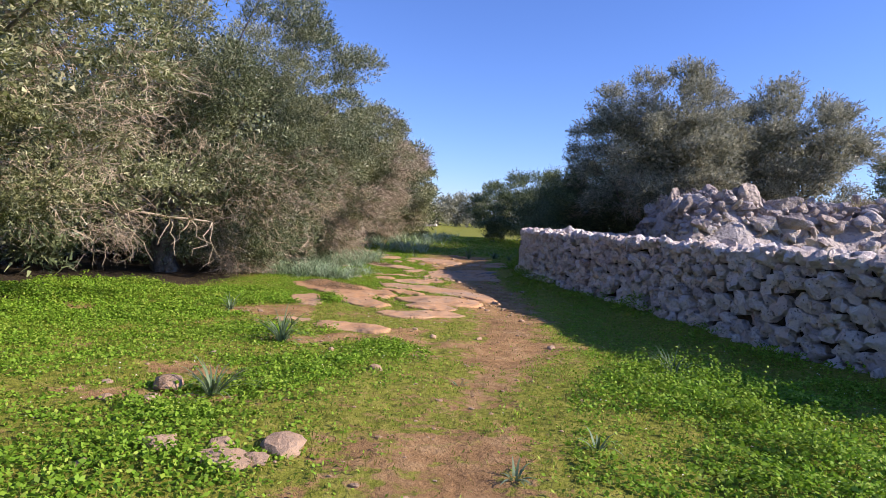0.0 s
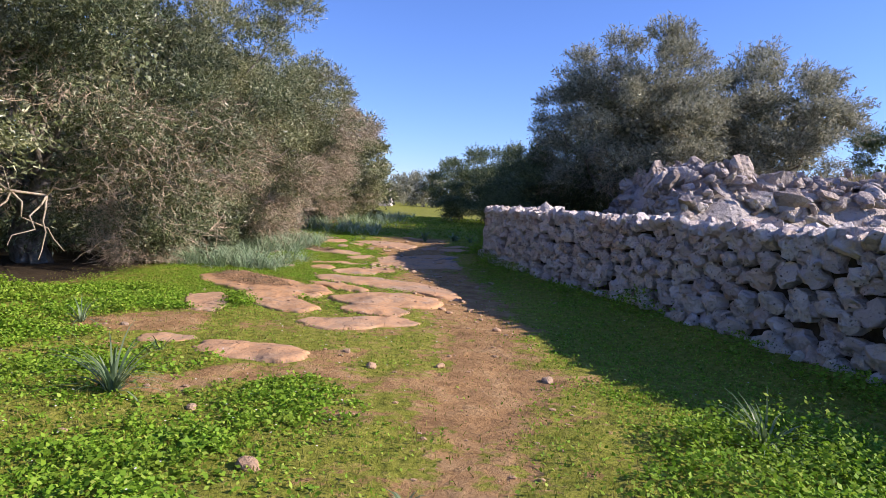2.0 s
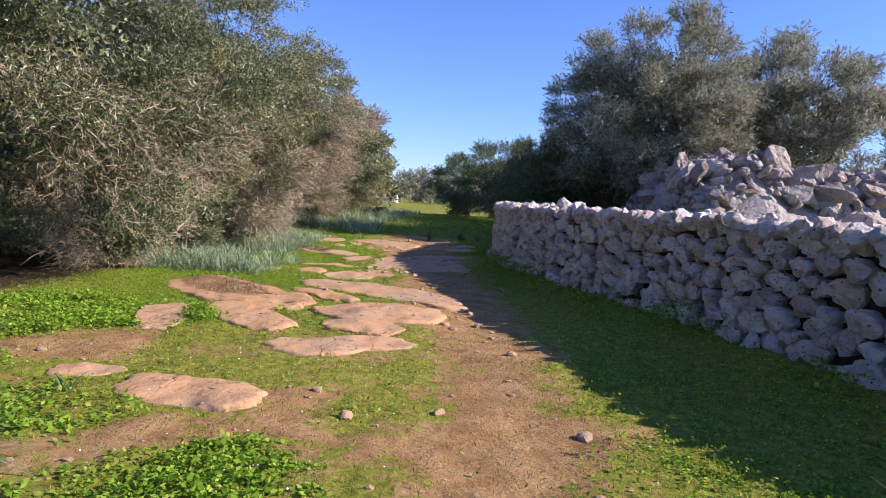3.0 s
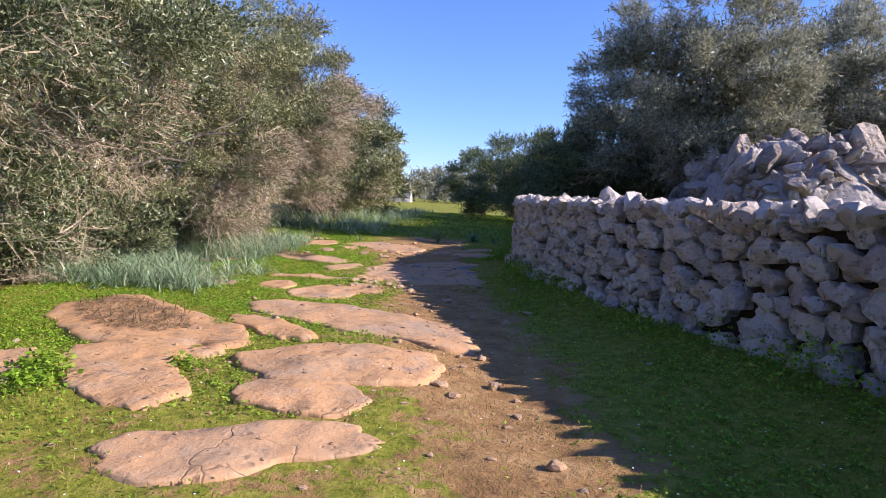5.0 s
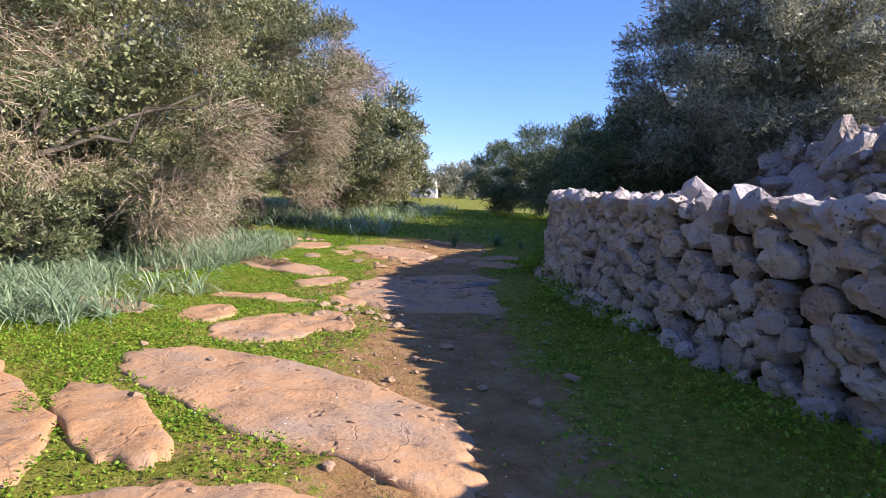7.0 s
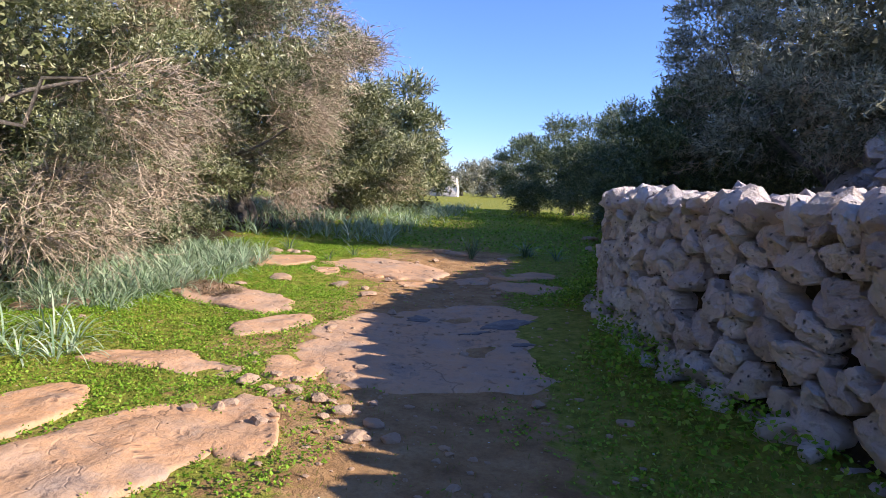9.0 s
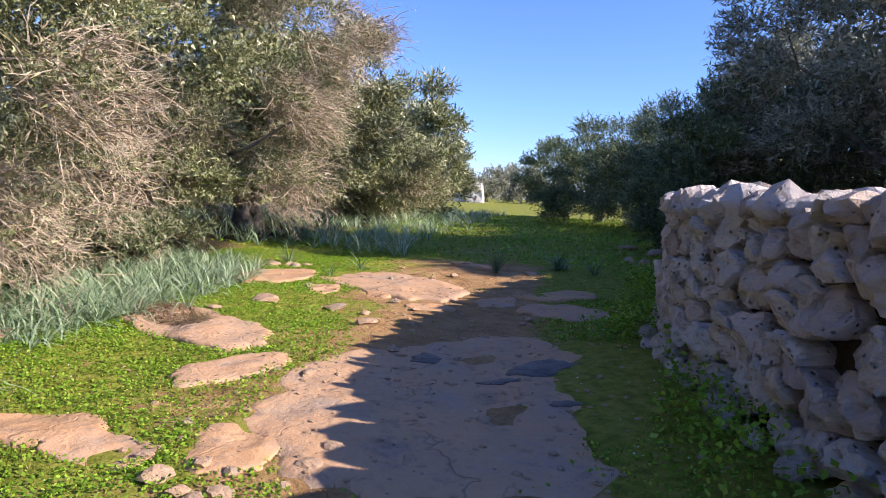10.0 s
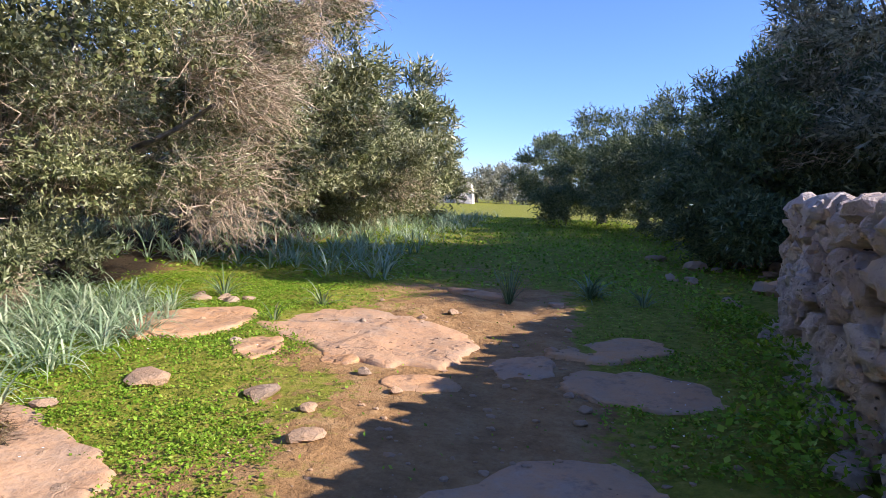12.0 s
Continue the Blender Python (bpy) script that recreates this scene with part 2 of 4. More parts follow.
def limb(points, radii, sides=8):
    """One smooth tapered tube along points; its rings are shared."""
    points = np.asarray(points, float)
    d = unit(np.gradient(points, axis=0))
    ref = np.array([0.3, 1.0, 0.1])
    a = unit(np.cross(d, ref))
    b = np.cross(d, a)
    ang = np.arange(sides) * 2 * np.pi / sides
    wob = 1 + 0.16 * np.sin(3 * ang + 1.0)[None] + 0.10 * rng.normal(size=(len(points), sides))
    ring = (np.cos(ang)[None, :, None] * a[:, None] + np.sin(ang)[None, :, None] * b[:, None]) * wob[..., None]
    verts = points[:, None] + ring * np.asarray(radii)[:, None, None]
    faces = []
    for k in range(len(points) - 1):
        for i in range(sides):
            j = (i + 1) % sides
            faces.append((k * sides + i, k * sides + j, (k + 1) * sides + j, (k + 1) * sides + i))
    return verts.reshape(-1, 3), np.array(faces)


def joined(pieces):
    verts, faces, at = [], [], 0
    for v, f in pieces:
        verts.append(v)
        faces.append(f + at)
        at += len(v)
    return np.concatenate(verts), np.concatenate(faces)


def curve_to(a, b, n=7, sag=0.0, wobble=0.1):
    t = np.linspace(0, 1, n)[:, None]
    p = np.asarray(a) * (1 - t) + np.asarray(b) * t
    p = p + rng.normal(size=p.shape) * wobble * np.sin(np.pi * t)
    p[:, 2] += sag * np.sin(np.pi * t[:, 0])
    return p


def ball(level):
    bm = bmesh.new()
    bmesh.ops.create_icosphere(bm, subdivisions=level, radius=1.0)
    v = np.array([x.co[:] for x in bm.verts])
    f = np.array([[x.index for x in y.verts] for y in bm.faces])
    bm.free()
    return unit(v), f


BALL = {2: ball(2), 3: ball(3)}


def rock_shape(level=2, cuts=11, rough=0.07, sharp=0.80):
    """A boulder about one unit in radius: a ball cut by random planes, with lumps."""
    v, f = BALL[level]
    n = sphere_points(cuts)
    d = rng.uniform(sharp - 0.16, sharp + 0.14, cuts)
    reach = (d[None] / np.maximum(v @ n.T, 0.05)).min(1)
    r = np.minimum(reach, 1.12)
    seed = Vector(rng.uniform(-50, 50, 3))
    lump = np.array([noise.fractal(Vector(p) * 2.1 + seed, 0.8, 2.0, 4) for p in v])
    return v * (r * (1 + rough * lump))[:, None], f


# ---- lie of the land ----
WALL_Y = np.array([2.0, 6.0, 9.0, 11.0, 12.4, 13.5, 15.4, 17.4, 19.0, 20.4, 21.6, 22.8, 24.2, 25.6])
WALL_X = np.array([5.9, 5.0, 4.25, 3.72, 3.40, 3.12, 2.58, 1.95, 1.45, 1.18, 1.05, 1.32, 1.70, 2.0])
PATH_Y = np.array([0.0, 3.3, 4.8, 7.0, 9.0, 11.6, 14.0, 16.0, 18.0, 20.5, 23.0, 25.0, 27.0, 32.0, 60.0])
PATH_X = np.array([0.0, -0.05, -0.2, 0.25, 0.45, 0.55, 0.25, 0.0, -0.35, -0.7, -0.9, -1.0, -0.6, -1.4, -5.0])


def smooth(a, b, v):
    t = np.clip((v - a) / (b - a), 0, 1)
    return t * t * (3 - 2 * t)


def waves(x, y, scale, seed):
    """Smooth uneven values in about -1 to 1."""
    r = np.random.default_rng(seed)
    total = 0
    for k in range(9):
        a, q = r.uniform(0, 2 * np.pi, 2)
        w = scale * r.uniform(0.6, 2.2)
        total = total + np.sin((x * np.cos(a) + y * np.sin(a)) * w + q)
    return total / 4.2


def ground(x, y):
    """Height of the ground."""
    x, y = np.asarray(x, float), np.asarray(y, float)
    z = -0.25 * smooth(3.0, 10.0, y) + 0.20 * smooth(18.0, 30.0, y) + 0.5 * smooth(40, 110, y)
    wall = np.interp(y, WALL_Y, WALL_X)
    z = z + 0.13 * smooth(-1.2, 0.0, x - wall) * smooth(27, 24, y)
    z = z + 0.6 * smooth(0.5, 1.2, x - wall) * smooth(25.0, 23.0, y) * smooth(60, 30, x)
    z = z + 0.10 * smooth(-5.0, -9.0, x)
    near = smooth(60, 30, np.hypot(x, y - 15))
    z = z + near * (0.025 * waves(x, y, 1.6, 3) + 0.012 * waves(x, y, 6.0, 4))
    trod = np.exp(-((x - np.interp(y, PATH_Y, PATH_X)) / 0.6) ** 2)
    return z - 0.03 * trod * near


def soil(x, y):
    """How bare the ground is, 0 to 1."""
    x, y = np.asarray(x, float), np.asarray(y, float)
    off = np.abs(x - np.interp(y, PATH_Y, PATH_X))
    bare = np.interp(y, [0, 3.5, 5.0, 7.0, 8.5, 20, 27, 30], [0.7, 0.62, 0.40, 0.42, 0.8, 0.85, 0.7, 0.1]) * np.exp(-(off / np.interp(y, [0, 8, 14, 20, 30], [0.6, 0.46, 0.66, 0.7, 0.5])) ** 2)
    bare = bare + 0.21 * smooth(2.4, 1.0, off) * smooth(1, 4, y) + 0.20 * smooth(7.0, 9.0, y) * smooth(12.5, 11, y) * smooth(-5, -3.5, x) * smooth(0.3, -0.5, x)
    bare = bare + 0.25 * smooth(11, 13, y) * smooth(26, 22, y) * smooth(-4.0, -2.2, x) * smooth(1.2, 0.2, x)
    bare = bare + 0.55 * smooth(22.5, 24, y) * smooth(28.5, 27.5, y) * smooth(-3.4, -2.2, x) * smooth(0.6, -0.2, x)
    bare = bare + 0.7 * np.exp(-((x + 2.7) / 0.9) ** 2 - ((y - 4.75) / 0.28) ** 2)
    bare = bare + 0.8 * smooth(-5.6, -7.0, x) * smooth(60, 45, y) * smooth(11, 14, y)
    bare = bare * (1 - 0.75 * smooth(0.75, 1.25, x - np.interp(y, PATH_Y, PATH_X)) * smooth(6.5, 8.5, y))
    bare = bare + 0.6 * smooth(0.35, 0.75, waves(x, y, 1.7, 57)) * smooth(14, 12, y) * smooth(-0.7, -1.2, x) * smooth(-9, -7, x)
    return np.clip(bare - 0.12 * smooth(0.8, 1.3, x - np.interp(y, PATH_Y, PATH_X)) + 0.20 * waves(x, y, 2.6, 9) + 0.12 * waves(x, y, 0.9, 11) + 0.08 * waves(x, y, 9.0, 10), 0, 1) * smooth(90, 50, np.hypot(x, y - 15))


def grove_shade(x, y):
    """Where the shade under the grove is painted into the ground, 0 to 1."""
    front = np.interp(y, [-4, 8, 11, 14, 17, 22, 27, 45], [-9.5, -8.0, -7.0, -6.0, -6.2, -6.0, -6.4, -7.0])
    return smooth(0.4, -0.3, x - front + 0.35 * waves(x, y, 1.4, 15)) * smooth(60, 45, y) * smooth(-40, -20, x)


def make_ground():
    xs = np.concatenate([-np.geomspace(2500, 9, 26), np.arange(-8.5, 7.0, 0.085), np.geomspace(7.4, 2500, 26)])
    ys = np.concatenate([-np.geomspace(2500, 3, 18), np.arange(-2, 30, 0.095), np.geomspace(30.3, 2500, 40)])
    X, Y = np.meshgrid(xs, ys)
    Z = ground(X, Y)
    verts = np.stack([X, Y, Z], -1).reshape(-1, 3)
    w = len(xs)
    i = (np.arange(len(ys) - 1)[:, None] * w + np.arange(w - 1)[None]).ravel()
    me = mesh_of("ground", verts, np.stack([i, i + 1, i + w + 1, i + w], 1), EARTH, True)
    at = me.attributes.new("soil", "FLOAT", "POINT")
    at.data.foreach_set("value", soil(X, Y).ravel().astype(np.float32))
    # mask of the painted shade under the grove
    fallen = me.attributes.new("grove_shade", "FLOAT", "POINT")
    fallen.data.foreach_set("value", grove_shade(X, Y).ravel().astype(np.float32))
    tagged(new("ground", me), "gently sloping red-brown soil with trodden path and turf", "ground", kind="structure")


make_ground()


# ---- dry-stone wall ----
def along_wall():
    # the corner rounds off towards +x at its far end
    x, y = np.append(WALL_X, [2.8, 4.6, 7.0]), np.append(WALL_Y, [26.8, 27.5, 27.8])
    for _ in range(2):
        x2, y2 = np.repeat(x, 2)[1:-1], np.repeat(y, 2)[1:-1]
        a, b = x2[0::2] * 0.75 + x2[1::2] * 0.25, x2[0::2] * 0.25 + x2[1::2] * 0.75
        c, d = y2[0::2] * 0.75 + y2[1::2] * 0.25, y2[0::2] * 0.25 + y2[1::2] * 0.75
        x, y = np.stack([a, b], 1).ravel(), np.stack([c, d], 1).ravel()
    s = np.concatenate([[0], np.cumsum(np.hypot(np.diff(x), np.diff(y)))])
    return s, x, y


WS, WX, WY = along_wall()
WALL_TOP, BATTER = 1.36, 0.05


def wall_at(s, back=0.0):
    """A place on the wall's foot line and the way out of its face."""
    x, y = np.interp(s, WS, WX), np.interp(s, WS, WY)
    e = 0.35
    dx, dy = np.interp(s + e, WS, WX) - np.interp(s - e, WS, WX), np.interp(s + e, WS, WY) - np.interp(s - e, WS, WY)
    l = math.hypot(dx, dy)
    out = (-dy / l, dx / l)
    return x - out[0] * back, y - out[1] * back, out


def stone_cells(s0, s1, tall):
    """Uneven cells that fill a face of that length and height: seeds and, for 16 ways round, how far each cell reaches."""
    seeds = []
    for size in (0.22, 0.17, 0.13, 0.10, 0.075):
        for _ in range(int((s1 - s0) * 75)):
            u, v = rng.uniform(s0, s1), rng.uniform(0.02, tall - 0.02)
            if size > 0.18 and v > 0.8 * tall or size > 0.14 and rng.uniform() < 0.45:
                continue
            near = seeds[-400:] if len(seeds) < 400 else seeds
            if all(((u - p) / 1.25) ** 2 + (v - q) ** 2 > (0.62 * (size + w)) ** 2 for p, q, w in near):
                seeds.append((u, v, size))
    P = np.array(seeds)
    du, dv = 0.018, 0.018
    U, V = np.arange(s0, s1, du), np.arange(0, tall, dv)
    label = np.zeros((len(U), len(V)), int)
    for i, u in enumerate(U):
        k = np.where(np.abs(P[:, 0] - u) < 0.9)[0]
        d = (np.hypot((P[k, 0][None] - u) / 1.35, P[k, 1][None] - V[:, None])) / (0.16 + P[k, 2])[None]
        d = d + 0.05 * np.sin(37 * u + 11 * V[:, None] + k[None] * 2.4)
        label[i] = k[d.argmin(1)]
    ang = np.arange(16) * 2 * np.pi / 16
    reach = np.zeros((len(P), 16))
    alive = np.ones((len(P), 16), bool)
    for step in range(1, 40):
        r = step * 0.0125
        i = np.round((P[:, :1] + r * np.cos(ang) - s0) / du).astype(int)
        j = np.round((P[:, 1:2] + r * np.sin(ang)) / dv).astype(int)
        inside = (i >= 0) & (i < len(U)) & (j >= 0) & (j < len(V))
        own = np.zeros_like(alive)
        own[inside] = (label[np.clip(i, 0, len(U) - 1), np.clip(j, 0, len(V) - 1)] == np.arange(len(P))[:, None])[inside]
        alive &= own
        reach[alive] = r
    return P, np.maximum(reach, 0.035)


def face_stone(reach, spokes=20, rr=(0.62, 0.86, 0.94, 0.90, 0.72, 0.45, 0.21, 0.03)):
    """A stone with such an outline in x and z, its face towards -y."""
    ang = np.arange(spokes) * 2 * np.pi / spokes
    soft = np.interp(ang, np.arange(17) * 2 * np.pi / 16, np.append(reach, reach[0]))
    soft = soft * (1 + rng.normal(0, 0.05, spokes))
    rr = np.array(rr)
    flat = len(rr) - 3
    x = rr[:, None] * soft * np.cos(ang)
    z = rr[:, None] * soft * np.sin(ang)
    # the face is a few broken planes that meet in dull ridges, eaten by weather
    planes = rng.normal(0, 0.36, (5, 2))
    high = rng.uniform(0.02, 0.085) + rng.uniform(0, 0.035, 5)
    face = np.min(high - x[..., None] * planes[:, 0] - z[..., None] * planes[:, 1], -1)
    seed = float(rng.uniform(-90, 90))
    worn = np.array([[noise.fractal(Vector((a * 11, b * 11, seed)), 0.7, 2.0, 4) for a, b in zip(p, q)] for p, q in zip(x, z)])
    deep = np.array([[max(0.0, noise.noise(Vector((a * 14, b * 14, seed + 7))) - 0.25) for a, b in zip(p, q)] for p, q in zip(x, z)])
    y = np.array([0.32, 0.13] + [0.0] * (flat + 1))[:, None] - np.array([0, 0, 0.75] + [1] * flat)[:, None] * np.maximum(face, -0.06)
    y = y + np.array([0] + [1] * (flat + 2))[:, None] * (0.024 * worn + 0.13 * deep) + rng.uniform(-0.03, 0.035)
    v = np.stack([x, y, z], -1).reshape(-1, 3)
    rings = len(rr)
    f = []
    for k in range(rings - 1):
        for i in range(spokes):
            j = (i + 1) % spokes
            f.append((k * spokes + i, k * spokes + j, k * spokes + spokes + j, k * spokes + spokes + i))
    o = (rings - 1) * spokes
    for i in range(spokes // 2 - 1):
        f.append((o + i, o + i + 1, o + spokes - 2 - i, o + spokes - 1 - i))
    return v, np.array(f)


def make_wall():
    wall = tagged(new("wall_east"), "curving dry-stone wall of rough grey limestone", "wall", kind="structure")
    shapes = [rock_shape(2, 9, 0.20, 0.68) for _ in range(18)]
    meshes = [mesh_of("stone", *q, WALL_STONE) for q in shapes]
    end, s0 = WS[-1], 2.0
    base_z = lambda s: float(ground(*wall_at(s)[:2]))
    tall = 1.62
    seeds, reach = stone_cells(s0, end, tall)
    rest = []
    order = np.argsort(np.abs(np.interp(seeds[:, 0], WS, WY) - 18.3))
    single = set(order[:230].tolist())

    def place(m, k=None, shape=None, alone=False):
        v, f = shape or shapes[k]
        if alone:
            ob = new("stone", mesh_of("stone", v, f, WALL_STONE) if shape else meshes[k])
            ob.parent = wall
            ob.matrix_basis = m
        else:
            mm = np.array(m)
            v = v @ mm[:3, :3].T + mm[:3, 3]
            rest.append((v, f))

    def turned(s, back, z, size, turn):
        x, y, out = wall_at(s, back)
        yaw = math.atan2(out[1], out[0]) + math.pi / 2
        return Matrix.LocRotScale((x, y, z), (Euler((0, 0, yaw)).to_matrix() @ Euler(turn).to_matrix()).to_quaternion(), size)

    for i, ((s, v, w), r) in enumerate(zip(seeds, reach)):
        b = base_z(s) - 0.10
        high = (WALL_TOP - 0.12 - b) / tall
        shape = face_stone(r[::-1] * rng.uniform(0.94, 1.02), *((32, (0.62, 0.87, 0.945, 0.93, 0.85, 0.72, 0.58, 0.44, 0.30, 0.16, 0.03)) if i in single else ()))
        place(turned(s, 0.06 + BATTER * v, b + v * high, (1, 1, high), (rng.normal(0, 0.03), 0, rng.normal(0, 0.03))), shape=shape, alone=i in single)
    tops, feet = [], []
    s = s0
    while s < end:  # upright coping along the front edge, flatter rubble behind it
        w = rng.uniform(0.11, 0.27)
        h = rng.uniform(0.15, 0.29)
        tops.append(turned(s + w / 2, 0.20, WALL_TOP - 0.09 + rng.normal(0, 0.025), (w * 0.62, 0.20, h * 0.62), (rng.normal(0, 0.25), rng.normal(0, 0.4), rng.normal(0, 0.3))))
        for back in (0.42, 0.66, 0.92, 1.18):
            k = rng.uniform(0.09, 0.19)
            tops.append(turned(s + w / 2 + rng.normal(0, 0.05), back + rng.normal(0, 0.05), WALL_TOP - 0.12 + rng.normal(0, 0.045), (k * 1.2, k, k * 0.8), tuple(rng.normal(0, 0.6, 3))))
        s += w
    s = s0
    while s < end:  # fallen and footing stones
        k = rng.uniform(0.06, 0.15)
        feet.append(turned(s, -rng.uniform(-0.08, 0.05), base_z(s) + k * 0.3, (k * 1.25, k, k), tuple(rng.normal(0, 0.5, 3))))
        s += rng.uniform(0.2, 0.8)
    near = sorted(range(len(tops)), key=lambda i: abs(tops[i].translation.y - 18.5))[:70]
    for i, m in enumerate(tops):
        place(m, i % 18, alone=i in near)
    for i, m in enumerate(feet):
        place(m, i % 18)
    flat = [(v, f) for v, f in rest if f.shape[1] == 4]
    lump = [(v, f) for v, f in rest if f.shape[1] == 3]
    part("stonework", mesh_of("stonework", *joined(flat), HEAP_STONE), wall, "rough grey limestone field stones", "stuff")
    part("coping", mesh_of("coping", *joined(lump), HEAP_STONE), wall, "uneven sunlit coping stones and rubble", "stuff")
    # the inside of the wall, coloured dark as shade between the stones
    ss = np.linspace(1.8, end, 90)
    ring = []
    for s in ss:
        b = base_z(s) - 0.3
        for back, z in ((0.21, b), (0.30, WALL_TOP - 0.18), (1.25, WALL_TOP - 0.18), (1.35, b)):
            x, y, _ = wall_at(s, back)
            ring.append((x, y, z))
    n, f = len(ss), []
    for k in range(n - 1):
        for i in range(4):
            j = (i + 1) % 4
            f.append((k * 4 + i, k * 4 + j, k * 4 + 4 + j, k * 4 + 4 + i))
    f += [(0, 1, 2, 3), (4 * n - 4, 4 * n - 3, 4 * n - 2, 4 * n - 1)]
    part("rubble_core", mesh_of("rubble_core", ring, f, JOINT), wall, "wall core coloured near black as shade in the joints")


# ---- rubble mound behind the wall ----
def mound_height(x, y):
    """A heap with a steep western end, rising to the east."""
    side = smooth(-2.2, 0.0, 2.2 - np.abs((y - 25.0 - 0.1 * (x - 7)) / 1.35)) 
    rise = np.interp(x, [6.0, 6.8, 8.2, 9.5, 12, 16, 24, 30], [0.0, 2.0, 2.65, 2.15, 2.15, 2.6, 3.3, 0.5])
    return rise * side + 0.18 * waves(x, y, 2.2, 21)


def make_mound():
    heap = tagged(new("rubble_mound"), "collapsed heap of large grey limestone boulders with grass tufts", "stone heap")
    shapes = [mesh_of("boulder", *rock_shape(2, 8, 0.16, 0.62), MOUND_STONE) for _ in range(14)]
    raw = []
    for me in shapes:
        v = np.empty(len(me.vertices) * 3, np.float32)
        me.vertices.foreach_get("co", v)
        raw.append(v.reshape(-1, 3))
    gx, gy = np.meshgrid(np.linspace(5.2, 30, 80), np.linspace(20.0, 32, 50))
    gz = np.maximum(mound_height(gx, gy), 0.0) + 0.12
    w = 80
    i = (np.arange(49)[:, None] * w + np.arange(79)[None]).ravel()
    part("rubble_core", mesh_of("rubble_core", np.stack([gx, gy, gz], -1).reshape(-1, 3), np.stack([i, i + 1, i + w + 1, i + w], 1), MOUND_RUBBLE), heap)
    rest, count = [], 0
    for i in range(1700):
        x = 5.9 + 19 * rng.uniform() ** 1.4
        y = rng.uniform(20.8, 27.5)
        z = float(mound_height(x, y)) + 0.35
        if z < 0.5:
            continue
        k = rng.uniform(0.10, 0.24) if rng.uniform() < 0.88 else rng.uniform(0.3, 0.5)
        m = Matrix.LocRotScale((x, y, z + k * 0.15 + rng.normal(0, 0.10)), Euler(tuple(rng.normal(0, 0.6, 2)) + (rng.uniform(0, 6.3),)), (k * rng.uniform(0.9, 1.5), k, k * rng.uniform(0.5, 0.9)))
        if y < 25 and x < 13 and count < 220:
            ob = new("boulder", shapes[i % 14])
            ob.parent = heap
            ob.matrix_basis = m
            count += 1
        else:
            mm = np.array(m)
            rest.append((raw[i % 14] @ mm[:3, :3].T + mm[:3, 3], BALL[2][1]))
    part("rubble", mesh_of("rubble", *joined(rest), MOUND_RUBBLE), heap, "loose grey rubble", "stuff")
    # dry grass on the heap
    n = 1500
    x, y = rng.normal(13.0, 1.6, n), rng.normal(24.0, 0.6, n)
    base = np.stack([x, y, mound_height(x, y) + 0.45], 1)
    up = unit(np.stack([rng.normal(0, 0.4, n), rng.normal(0, 0.4, n), np.ones(n)], 1))
    part("dry_grass", mesh_of("dry_grass", *quads(leaf_quads(base, up, rng.uniform(0.15, 0.4, n), np.full(n, 0.02))), STRAW), heap, "pale yellow dry grass", "stuff")


# ---- bedrock slabs ----
def outline(ang, seed, notches):
    """How far a slab reaches each way round, about 1: a rounded box with broken edges and a few bays (degrees, width, depth)."""
    edge = (np.abs(np.cos(ang)) ** 2.5 + np.abs(np.sin(ang)) ** 2.5) ** (-1 / 2.5)
    for k, t in enumerate(ang):
        p = Vector((math.cos(t) * 1.2 + seed, math.sin(t) * 1.2 - seed, 0.0))
        edge[k] *= 1 + 0.20 * noise.fractal(p, 0.8, 2.0, 4) + 0.07 * noise.noise(p * 7.0)
    for at, wide, deep in notches:
        off = (ang - radians(at) + math.pi) % (2 * math.pi) - math.pi
        edge = edge * (1 - deep * np.exp(-(off / radians(wide)) ** 2))
    return edge


